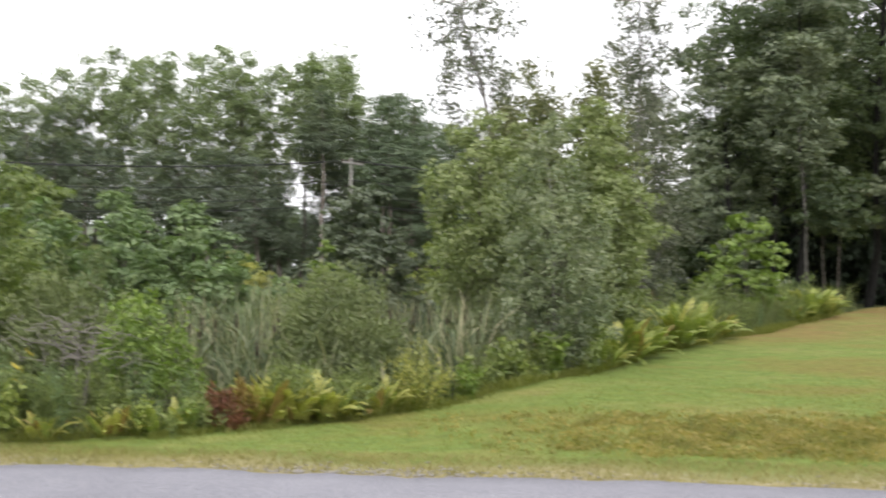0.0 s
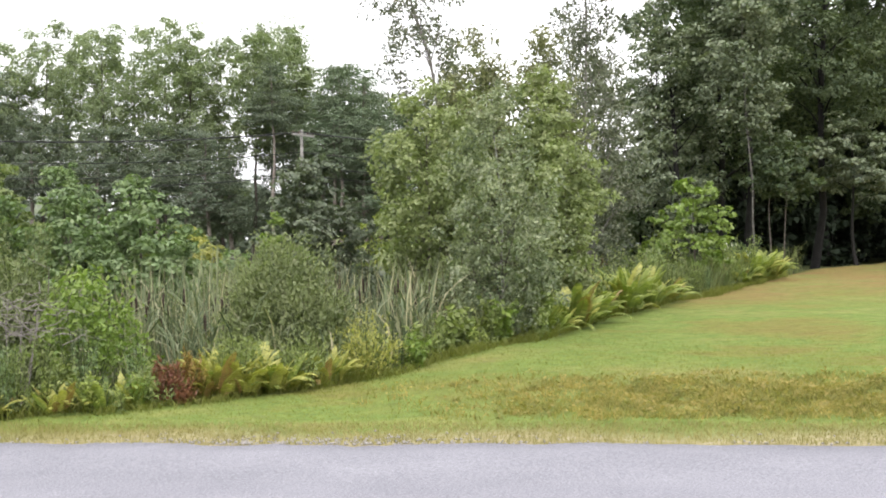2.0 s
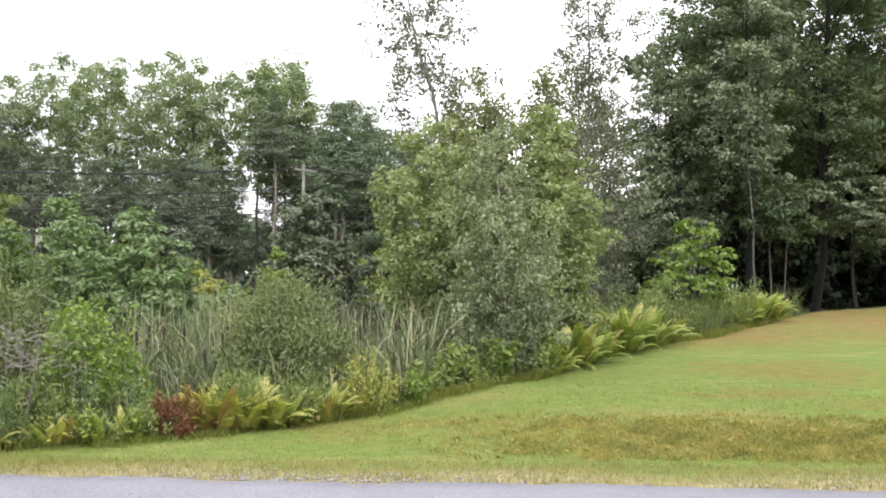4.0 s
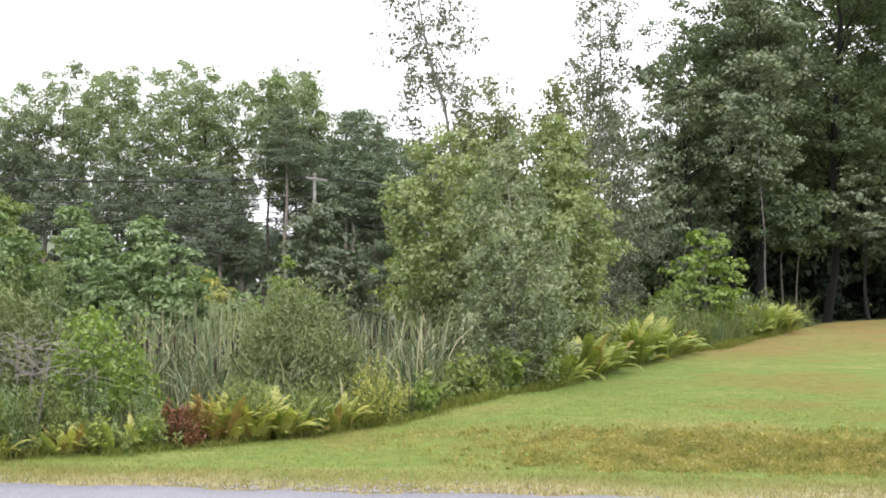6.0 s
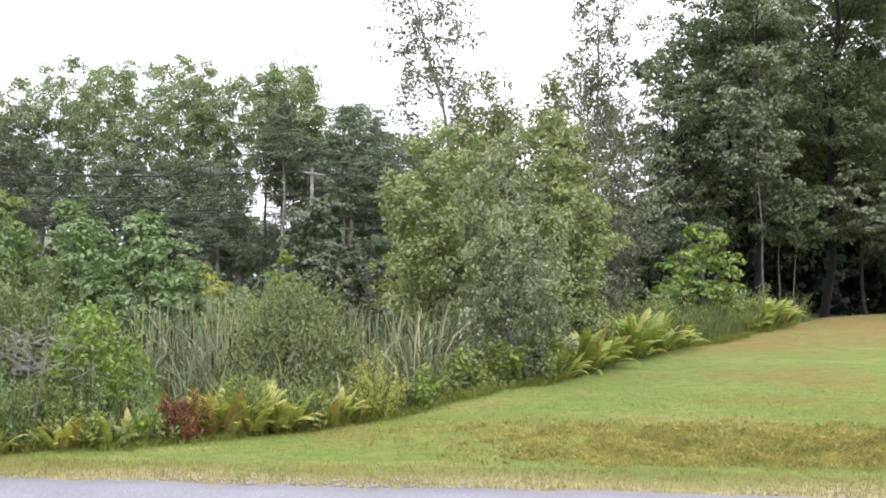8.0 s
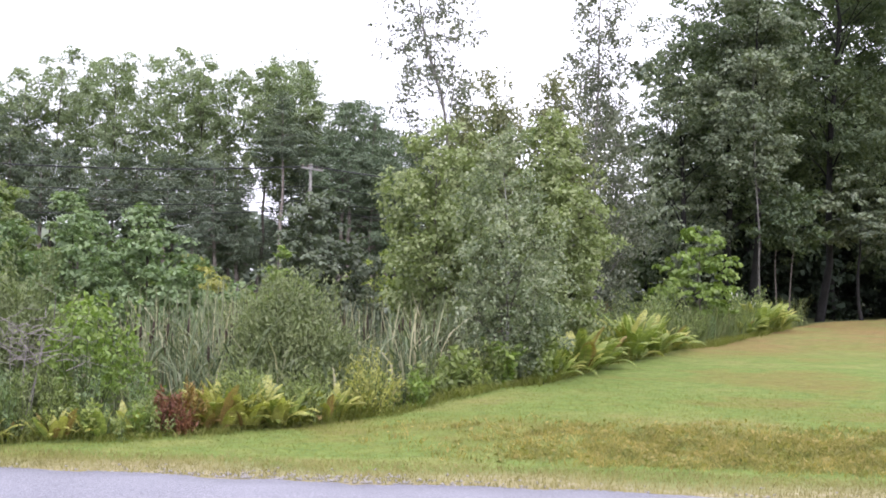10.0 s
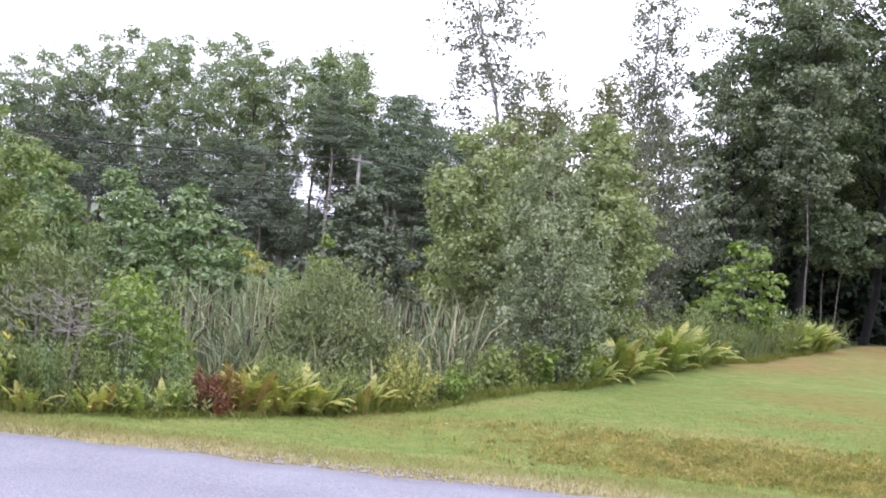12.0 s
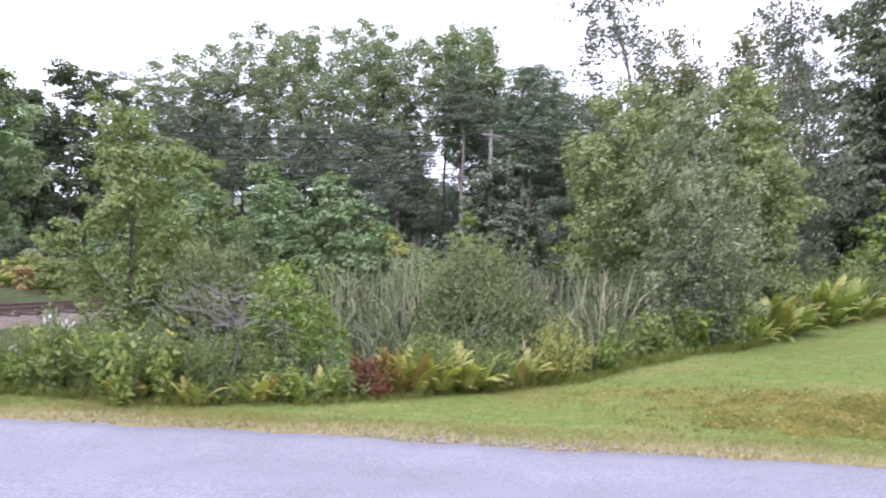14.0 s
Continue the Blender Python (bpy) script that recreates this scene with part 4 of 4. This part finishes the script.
herbs("goldenrod", near_edge(16, -4.5, -3.75, 0.05, 0.4), GOLD, "green goldenrod stalks before dead twigs", "goldenrod", "goldenrod along the edge", 0.5, 0.78)
LOW = [herb_mesh(0.6, 6, 0.08 + 0.012 * (n % 3), (LEAF_WEED, LEAF_FERN, LEAF_WEED, LEAF_WEED, LEAF_FERN, LEAF_MAPLE)[n], None, width=0.4 + 0.06 * (n % 3), spread=0.26, per=26) for n in range(6)]
herbs("leafy_weed", near_edge(95, -9.5, 2.0, -0.1, 0.9), LOW, "low broad-leaved green weeds at the lawn edge", "weed", "weeds along the edge", 0.4, 1.15)
herbs("leafy_weed", near_edge(60, -1.0, 1.5, 0.1, 1.6), LOW, "low broad-leaved green weeds at the lawn edge", "weed", "weeds along the edge", 0.4, 1.05)
herbs("goldenrod", near_edge(46, -7.5, -2.7, 0.0, 0.7), GOLD, "green goldenrod stalks with narrow leaves", "goldenrod", "goldenrod along the edge", 0.35, 0.8)
herbs("leafy_weed", near_edge(26, -6.5, -2.6, -0.1, 0.5), LOW, "low broad-leaved green weeds at the lawn edge", "weed", "weeds along the edge", 0.6, 1.2)
WHITE = [herb_mesh(0.8, 5, 0.07, LEAF_WEED, PETAL_WHITE) for n in range(2)]
herbs("white_wildflower", np.array([place(x, y) for x, y in ((6.5, 25.6), (6.9, 26.0), (6.1, 25.2), (-6.1, 11.6), (-6.5, 11.8), (-5.9, 11.3), (7.2, 26.4))]), WHITE,
      "white-flowered wild herb at the edge", "wildflower", "white wildflowers")

# ferns: fronds with paired leaflets, shared meshes


def frond_mesh(length, th0, th1, mat):
    n = 24
    t = np.linspace(0.0, 1, n)
    th = radians(th0) + radians(th1 - th0) * t ** 1.8
    step = length / (n - 1)
    rib = np.c_[np.cumsum(np.sin(th)) * step, 0 * t, np.cumsum(np.cos(th)) * step]
    v, f = tubes([(rib, 0.005 * (1 - 0.8 * t))], 3)
    i = np.arange(4, n)
    wid = 0.34 * length * np.sin(np.pi * np.clip((t[i] + 0.02) / 1.06, 0, 1)) ** 0.8 + 0.01
    tang = unit(np.gradient(rib, axis=0))[i]
    upw = np.c_[-tang[:, 2], 0 * tang[:, 1], tang[:, 0]]
    vs, fs = [], []
    for sgn in (1, -1):
        w = wid * rng.uniform(0.8, 1.1, len(i))
        b0, b1 = rib[i] - tang * 0.013 * length, rib[i] + tang * 0.013 * length
        tip = rib[i] + np.array([0, sgn, 0]) * w[:, None] * 0.5 + tang * 0.06 * length - np.array([0, 0, 0.18]) * w[:, None]
        m0 = 0.5 * (b0 + tip) - tang * 0.02 * length + upw * 0.02 * length
        m1 = 0.5 * (b1 + tip) + tang * 0.02 * length + upw * 0.02 * length
        vs.append(np.stack([b0, m0, tip, m1, b1], 1).reshape(-1, 3))
        fs.append(np.arange(5 * len(i)).reshape(-1, 5) if sgn > 0 else np.arange(5 * len(i)).reshape(-1, 5)[:, ::-1])
    me = mesh_from("frond", [(v, f), (vs[0], fs[0]), (vs[1], fs[1])])
    me.materials.append(mat)
    return me


FROND = {nm: [frond_mesh(0.66, c0, c1, m) for c0, c1 in ((5, 60), (10, 85), (22, 108), (2, 42))] for nm, m in (("green", LEAF_FERN), ("gold", LEAF_GOLD), ("brown", LEAF_BROWN), ("red", LEAF_RED))}


def fern(x, y, size, tone, label, n=15, mixed=(), wide=0.12, forms=(0, 1, 2, 3)):
    root = thing("fern", place(x, y), label, "fern", "ferns along the lawn edge", rng.uniform(0, 6.28), size)
    for i in range(n):
        nm = tone if not mixed or rng.uniform() < 0.72 else mixed[i % len(mixed)]
        r, head = wide * np.sqrt(rng.uniform()) * 1.6, rng.uniform(0, 6.283)
        fr = new("frond", FROND[nm][forms[int(rng.integers(0, len(forms)))]])
        fr.parent = root
        s = rng.uniform(0.7, 1.1)
        fr.scale = (s, s, s * rng.uniform(0.9, 1.15))
        fr.location = (r * math.cos(head), r * math.sin(head), 0)
        fr.rotation_euler = (rng.normal(0, 0.15), rng.normal(0.1, 0.15), head + rng.normal(0, 0.45))


G, Y = "large bright yellow-green fern clump", "fern clump turning yellow and brown"
for x, y, s, tone, lab, mixed, n in ((1.85, 16.45, 0.55, "green", G, (), 22), (2.15, 17.1, 0.98, "green", Y, ("gold", "brown", "gold"), 34), (2.6, 17.95, 0.86, "green", Y, ("gold", "brown", "gold"), 30),
                                     (3.3, 19.3, 1.12, "green", G, ("gold",), 40), (3.85, 20.3, 1.0, "green", G, (), 36), (4.45, 21.25, 0.8, "green", Y, ("brown", "gold"), 28),
                                     (7.2, 26.1, 0.8, "green", Y, ("gold", "brown"), 28), (7.75, 26.9, 1.12, "green", G, (), 40), (8.4, 27.8, 1.05, "green", G, ("gold",), 36),
                                     (15.4, 35.4, 0.6, "green", G, (), 24)):
    fern(x - 0.02 * y + 0.25, y - 0.32, s, tone, lab, int(n * 1.5), mixed + ("gold",), 0.15, (1, 2, 1, 0, 3))
for x, y, s, tone, lab, mixed, n in ((-2.14, 11.5, 0.82, "gold", "tall arching yellow fern clump with brown centre", ("brown", "gold", "green"), 46), (-1.95, 11.65, 0.86, "gold", "tall arching yellow fern clump with brown centre", ("green", "gold"), 46), (-1.85, 11.5, 0.5, "gold", "yellow fern clump at the lawn edge", ("brown",), 30),
                                     (-1.6, 11.72, 0.66, "gold", "bright yellow fern clump at the lawn edge", ("green",), 38), (-1.4, 11.85, 0.42, "gold", "bright yellow fern clump at the lawn edge", ("green",), 30),
                                     (-1.12, 12.15, 0.62, "gold", "yellow-green fern clump at the lawn edge", ("green", "brown"), 34), (-0.85, 12.45, 0.48, "green", "yellow-green fern clump at the lawn edge", ("gold",), 30),
                                     (-3.45, 10.62, 0.5, "gold", "browning fern clump among green weeds", ("brown", "brown", "green"), 22), (-3.1, 10.75, 0.5, "green", G, ("gold",), 24), (-2.8, 11.0, 0.5, "green", G, ("gold",), 24),
                                     (-4.0, 10.38, 0.46, "gold", "browning fern clump among green weeds", ("green", "brown"), 22), (-4.7, 10.45, 0.55, "gold", "browning fern clump among green weeds", ("green", "brown"), 24),
                                     (-2.28, 11.4, 0.5, "brown", "orange-brown withering fern clump at the lawn edge", ("gold",), 22)):
    fern(x, y, s * 0.85, tone, lab, int(1.3 * n), mixed, 0.2, (0, 3, 0, 3, 1, 2))
fern(1.6, 15.85, 0.65, "green", G, 30)
# feathery plants between them
for x, y, h, r, m, lab in ((-2.57, 11.2, 0.5, 0.08, LEAF_RED, "dark red autumn shrub at the lawn edge"), (-2.45, 11.25, 0.42, 0.07, LEAF_RED, "dark red autumn shrub at the lawn edge"),
                           (-2.34, 11.35, 0.55, 0.09, LEAF_ORANGE, "orange-tinged withering plant at the lawn edge"), (-2.38, 11.18, 0.26, 0.07, LEAF_RED, "low dark red autumn plant at the lawn edge"),
                           (-1.95, 11.75, 0.85, 0.22, LEAF_WEED, "feathery green plant among yellow ones"), (-1.3, 12.1, 0.6, 0.2, LEAF_WEED, "feathery green plant at the lawn edge"),
                           (-2.65, 11.2, 0.4, 0.2, LEAF_WEED, "low green plant beside red shrub"), (-0.7, 12.7, 0.75, 0.22, LEAF_GOLD, "feathery yellow plant among weeds")):
    bush("feathery_plant", x, y - 0.12, h * 0.95, r * 1.4, 1000 if r < 0.1 else 1700, 0.05, m, STEM, lab, "plant", "yellowing plants at the edge", width=0.3, up=0.3, stems=20, upright=0.15, clump=0.17, dz=-0.02, feather=True, shape=1.1)

# far yellow goldenrod field and plumes
p = np.c_[rng.uniform(-4.5, -0.3, 900), rng.uniform(34, 40, 900)]
p = np.c_[p, ground_z(p[:, 0], p[:, 1]) + 1.15 + 0.5 * rng.uniform(size=900)]
gf_ = part_np("goldenrod_field", [leaves(p, 0.16, 0.6), blades(p - (0, 0, 1.4), 1.5, 0.03, 0.1)], LEAF_GOLD)
tagged(gf_, "far patch of yellow goldenrod beyond the marsh", "goldenrod", kind="stuff")

# ---- lawn blades ----


def lawn_spots(n, x0, x1, s0, s1):
    x, s = rng.uniform(x0, x1, n), rng.uniform(s0, s1, n)
    y = ROAD_EDGE - ROAD_SKEW * x + s
    ok = y < edge_y(x) + 0.15
    x, y = x[ok], y[ok]
    return np.c_[x, y, ground_z(x, y) - 0.004]


p = lawn_spots(120000, -10, 9, 0.5, 8.5)
p = p[rng.uniform(size=len(p)) < 1 - smooth((p[:, 1] + ROAD_SKEW * p[:, 0] - ROAD_EDGE - 2.5) / 6)]
tagged(part_np("grass", [blades(p, 0.024, 0.009, 1.6)], BLADE), "short mown green grass blades", "grass", kind="stuff")
p = lawn_spots(26000, -10, 9, 0.0, 0.9)
tagged(part_np("dry_grass", [blades(p, 0.055, 0.006, 0.7)], BLADE_DRY), "dry straw-coloured grass along the road edge", "grass", kind="stuff")
c = lawn_spots(5200, -1.0, 10, 1.0, 3.5)
bs = c[:, 1] + ROAD_SKEW * c[:, 0] - ROAD_EDGE
keep = smooth((c[:, 0] + 1.0) / 4.0) * smooth((bs - 0.9) / 0.7) * (1 - smooth((bs - 2.0) / 1.4))
c = c[rng.uniform(size=len(c)) < keep]
cnt = rng.poisson(16, len(c))
tuft = np.repeat(rng.uniform(0.5, 1.3, len(c)), cnt)
p = np.repeat(c, cnt, 0)
p[:, :2] += rng.normal(0, 0.055, (len(p), 2)) * tuft[:, None]
p[:, 2] = ground_z(p[:, 0], p[:, 1]) - 0.004
q = np.repeat(c, 2, 0)
q[:, :2] += rng.normal(0, 0.09, (len(q), 2))
q[:, 2] = ground_z(q[:, 0], q[:, 1]) + rng.uniform(0.012, 0.045, len(q))
tagged(part_np("coarse_grass", [blades(p, 0.06 * tuft, 0.013, 1.0), leaves(q, 0.05, 0.6, 1.0)], BLADE_BANK), "coarse browned grass on the low bank", "grass", kind="stuff")

# taller unmown grass along the growth's edge
x = rng.uniform(-9.5, 9, 11000)
y = edge_y(x) + rng.normal(0.08, 0.14, 11000)
p = np.c_[x, y, ground_z(x, y) - 0.005]
tagged(part_np("edge_grass", [blades(p, 0.05 + 0.07 * (0.5 + 0.5 * np.sin(x * 3.3 + 2 * np.sin(x * 1.3))) + 0.003 * y, 0.007, 0.9, 0.5, two=True)], BLADE), "unmown grass along the edge of the lawn", "grass", kind="stuff")

# gravel crumbs at the road's edge
x = np.r_[rng.normal(-0.8, 0.7, 300), rng.uniform(-9, 9, 400)]
y = ROAD_EDGE - ROAD_SKEW * x + np.abs(rng.normal(0.05, 0.16, 700))
GRAVEL = plain("pale_gravel", (0.33, 0.31, 0.29), 0.9)
octa = np.array([(1, 0, 0), (0, 1, 0), (-1, 0, 0), (0, -1, 0), (0, 0, 0.7), (0, 0, -0.5)])
of = np.array([(0, 1, 4), (1, 2, 4), (2, 3, 4), (3, 0, 4), (1, 0, 5), (2, 1, 5), (3, 2, 5), (0, 3, 5)])
sz = rng.uniform(0.006, 0.022, 700)
v = np.c_[x, y, ground_z(x, y) + 0.005][:, None] + octa[None] * sz[:, None, None] * rng.uniform(0.6, 1.3, (700, 6, 1))
tagged(part_np("gravel", [(v.reshape(-1, 3), (of[None] + 6 * np.arange(700)[:, None, None]).reshape(-1, 3))], GRAVEL), "pale gravel crumbs along the asphalt edge", "gravel", kind="stuff")

# ---- utility line ----


def pole(x, y, h, arm_turn):
    root = thing("utility_pole", place(x, y, -0.3), "weathered wooden utility pole with cross-arm", "utility pole", "power line", arm_turn)
    part_np("post", [tubes([([(0, 0, 0), (0, 0, h)], [0.14, 0.10])], 10)], WOOD_POLE, root, smooth=True)
    bm = bmesh.new()
    box(bm, (2.4, 0.1, 0.12), (0, -0.14, h - 0.35))
    arm = part("cross_arm", bm, WOOD_POLE, root)
    for dx in (-1.1, -0.5, 0.5, 1.1):
        part_np("insulator", [tubes([([(dx, -0.14, h - 0.29), (dx, -0.14, h - 0.2), (dx, -0.14, h - 0.12)], [0.03, 0.06, 0.02])], 8)], INSULATOR, arm)
    return root


POLES = [(-42.0, 62.0), (-8.25, 75.0), (24.0, 92.0)]
for x, y in POLES:
    pole(x, y, 9.2, radians(62))
for dz, off in ((8.9, -1.0), (8.9, 1.0), (7.6, 0.0), (6.7, 0.0), (6.1, 0.1)):
    pts = []
    for (x0, y0), (x1, y1) in zip(POLES[:-1], POLES[1:]):
        t = np.linspace(0, 1, 16)
        sag = 1.0 * 4 * t * (1 - t)
        pts.append(np.c_[x0 + (x1 - x0) * t, y0 + (y1 - y0) * t + 0.3 * off, dz - 0.15 - sag + float(ground_z(x0, y0)) * (1 - t) + float(ground_z(x1, y1)) * t])
    w = part_np("power_cable", [tubes([(np.concatenate([pts[0], pts[1][1:]]), 0.022)], 5)], WIRE)
    tagged(w, "dark overhead cable of the power line", "cable", "cables of the power line")

# ---- railway ----
RUST = plain("rusty_steel", (0.17, 0.12, 0.095), 0.7, 0.3)
BALLAST = bark("brown_ballast", (0.10, 0.08, 0.065), (0.24, 0.195, 0.165), 14)
SLEEPER = bark("old_sleeper_wood", (0.06, 0.05, 0.045), (0.16, 0.14, 0.12), 6)
trk = thing("railway_track", (TRACK_P[0], TRACK_P[1], -0.75), "rusty railway track on brown ballast", "railway track", turn=math.atan2(-TRACK_D[0], TRACK_D[1]))
L0, L1 = -95.0, 62.0
bm = bmesh.new()
prof = [(-2.6, -0.25), (-1.6, 0.22), (1.6, 0.22), (2.6, -0.25)]
va = [bm.verts.new((x, L0, z)) for x, z in prof]
vb = [bm.verts.new((x, L1, z)) for x, z in prof]
for n in range(3):
    bm.faces.new((va[n], va[n + 1], vb[n + 1], vb[n]))
part("ballast", bm, BALLAST, trk)
for sx in (-0.75, 0.75):
    bm = bmesh.new()
    box(bm, (0.07, L1 - L0, 0.05), (sx, (L0 + L1) / 2, 0.42))
    box(bm, (0.03, L1 - L0, 0.10), (sx, (L0 + L1) / 2, 0.35))
    box(bm, (0.14, L1 - L0, 0.03), (sx, (L0 + L1) / 2, 0.29))
    part("rail", bm, RUST, trk)
bm = bmesh.new()
box(bm, (2.6, 0.23, 0.16), (0, 0, 0))
sl = part("sleeper", bm, SLEEPER, trk)
sl.location = (0, 20, 0.2)
for n in range(1, 70):
    o = new("sleeper", sl.data)
    o.parent, o.location = trk, (0, 20 + 0.6 * n, 0.2)

# ---- train waiting on the track ----
BLUE = plain("blue_train_paint", (0.07, 0.13, 0.26), 0.35, 0.1, 0.15)
SILVER = plain("grey_train_steel", (0.34, 0.36, 0.40), 0.4, 0.4, 0.2)
DARKG = plain("dark_window_glass", (0.02, 0.03, 0.04), 0.1, 0.0)
BLACKP = plain("black_underframe", (0.025, 0.025, 0.027), 0.8)
WHITEP = plain("white_paint_stripe", (0.7, 0.7, 0.7), 0.5)
LAMP, nt, b = material("lit_headlamp", 0.3)
b.inputs["Emission Color"].default_value = (1.0, 0.95, 0.85, 1)
b.inputs["Emission Strength"].default_value = 12.0
RAIL_TOP = -0.75 + 0.445
TURN = math.atan2(-TRACK_D[0], TRACK_D[1])


def hull(stations, mat, name, parent):
    """A body lofted through cross-sections: (y, half width, bottom, top, shoulder)."""
    bm = bmesh.new()
    rings = []
    for y, w, z0, z1, sh_ in stations:
        pts = [(-w, z0), (-w, z1 - sh_), (-w * 0.82, z1 - 0.35 * sh_), (-w * 0.45, z1), (w * 0.45, z1), (w * 0.82, z1 - 0.35 * sh_), (w, z1 - sh_), (w, z0)]
        rings.append([bm.verts.new((x, y, z)) for x, z in pts])
    for r0, r1 in zip(rings[:-1], rings[1:]):
        for i in range(8):
            bm.faces.new((r0[i], r0[(i + 1) % 8], r1[(i + 1) % 8], r1[i]))
    bm.faces.new(rings[0][::-1])
    bm.faces.new(rings[-1])
    bmesh.ops.recalc_face_normals(bm, faces=bm.faces[:])
    return part(name, bm, mat, parent)


def wheels(parent, ys):
    for y in ys:
        for sx in (-0.72, 0.72):
            bm = bmesh.new()
            bmesh.ops.create_cone(bm, cap_ends=True, segments=20, radius1=0.5, radius2=0.48, depth=0.14, matrix=pose(sx, y, 0.5, 0, 90, 0))
            part("wheel", bm, BLACKP, parent)


def panel(name, parent, mat, size, at, turn=None, label=""):
    bm = bmesh.new()
    box(bm, size, at, turn)
    bmesh.ops.bevel(bm, geom=bm.edges[:], offset=0.012, segments=1, affect="EDGES")
    return part(name, bm, mat, parent, label)


def on_track(name, d, label, category):
    q = TRACK_P + TRACK_D * (d + 2.0)
    return thing(name, (q[0], q[1], RAIL_TOP), label, category, turn=TURN)


loco = on_track("locomotive", 0.0, "blue and grey passenger diesel locomotive with lit headlamps", "locomotive")
hull([(0.0, 1.2, 0.35, 1.75, 0.1), (-0.6, 1.4, 0.3, 2.35, 0.3), (-2.1, 1.5, 0.3, 4.05, 0.7), (-2.9, 1.52, 0.3, 4.35, 0.7), (-20.8, 1.52, 0.9, 4.35, 0.7)], BLUE, "body", loco)
shell = loco.children[0]
for sx in (-0.62, 0.62):
    panel("windscreen", shell, DARKG, (1.0, 0.05, 0.85), (sx, -1.62, 3.42), Matrix.Rotation(radians(41), 4, "X"))
    panel("side_stripe", loco, SILVER, (0.03, 17.0, 1.0), (1.53 * (1 if sx > 0 else -1), -12.0, 1.7), label="grey side panel")
    panel("side_window", shell, DARKG, (0.04, 0.9, 0.7), (1.53 * (1 if sx > 0 else -1), -3.6, 3.0))
    bm = bmesh.new()
    bmesh.ops.create_uvsphere(bm, u_segments=14, v_segments=8, radius=0.14, matrix=pose(sx * 1.2, 0.0, 1.35) @ Matrix.Diagonal((1, 0.5, 1, 1)))
    part("headlamp", bm, LAMP, shell, "lit round headlamp")
panel("nose_plate", loco, WHITEP, (0.7, 0.04, 0.22), (0, -0.95, 2.72), Matrix.Rotation(radians(49), 4, "X"))
panel("pilot", loco, BLACKP, (2.6, 0.3, 0.4), (0, -0.1, 0.3))
panel("roof_fan", loco, BLACKP, (1.2, 5.0, 0.12), (0, -14, 4.38))
wheels(loco, (-3.5, -5.0, -6.5, -15.0, -16.5, -18.0))
for n in range(2):
    car = on_track("railway_coach", -(22.2 + 26.5 * n), "silver passenger railway coach with dark window band", "railway coach")
    hull([(0, 1.5, 0.9, 4.2, 0.6), (-25.9, 1.5, 0.9, 4.2, 0.6)], SILVER, "body", car)
    side = car.children[0]
    for sx in (-1, 1):
        for i in range(14):
            panel("window", side, DARKG, (0.04, 1.3, 0.7), (sx * 1.5, -2.2 - 1.65 * i, 2.6))
    wheels(car, (-2.0, -4.5, -21.5, -24.0))

# dark timber lying on the far lawn
log = thing("landscape_timber", place(13.2, 29.4), "dark weathered timber lying on the lawn", "timber", turn=0.05)
bm = bmesh.new()
box(bm, (2.0, 0.14, 0.10), (0, 0, 0.05))
bmesh.ops.bevel(bm, geom=bm.edges[:], offset=0.02, segments=2, affect="EDGES")
part("beam", bm, BARK_DARK, log)

# guard rail of the far road, and dry growth beside the railway
gr = thing("guard_rail", (-34.5, 59.5, float(ground_z(-34.5, 59.5)) - 0.05), "pale steel guard rail along the far road", "guard rail", turn=0.2)
bm = bmesh.new()
for dz, w in ((0.78, 0.05), (0.66, 0.09), (0.54, 0.05)):
    box(bm, (14.0, w, 0.11), (0, 0, dz))
part("rail_beam", bm, METAL, gr)
for n in range(8):
    bm = bmesh.new()
    box(bm, (0.12, 0.14, 0.8), (-6.8 + 1.94 * n, 0.12, 0.4))
    part("post", bm, WOOD_POLE, gr)
for x, y, h, m in ((-21.5, 42.0, 1.2, LEAF_WEED), (-23.5, 44.0, 0.9, LEAF_BROWN), (-25.5, 46.0, 1.1, LEAF_WEED), (-22.5, 46.5, 0.9, LEAF_GOLD), (-27.5, 48.0, 1.1, LEAF_WEED), (-24.5, 45.0, 1.0, LEAF_GOLD)):
    tree("dry_shrub", x, y, h, oval(1.1, 0.05), 26, 30, 0.16, 0.25, m, BARK, "yellow-brown dry shrub beside the railway", "shrub", "dry shrubs beside the railway", r0=0.03)
for x, y, m, lab in ((-6.15, 22.0, WHITEP, "small white marker post behind the cattails"), (-5.6, 22.4, RUST, "rusty red marker post behind the cattails")):
    root = thing("marker_post", place(x, y, -0.1), lab, "post")
    bm = bmesh.new()
    box(bm, (0.09, 0.05, 1.7), (0, 0, 0.85))
    bmesh.ops.bevel(bm, geom=bm.edges[:], offset=0.012, segments=1, affect="EDGES")
    part("stake", bm, m, root)
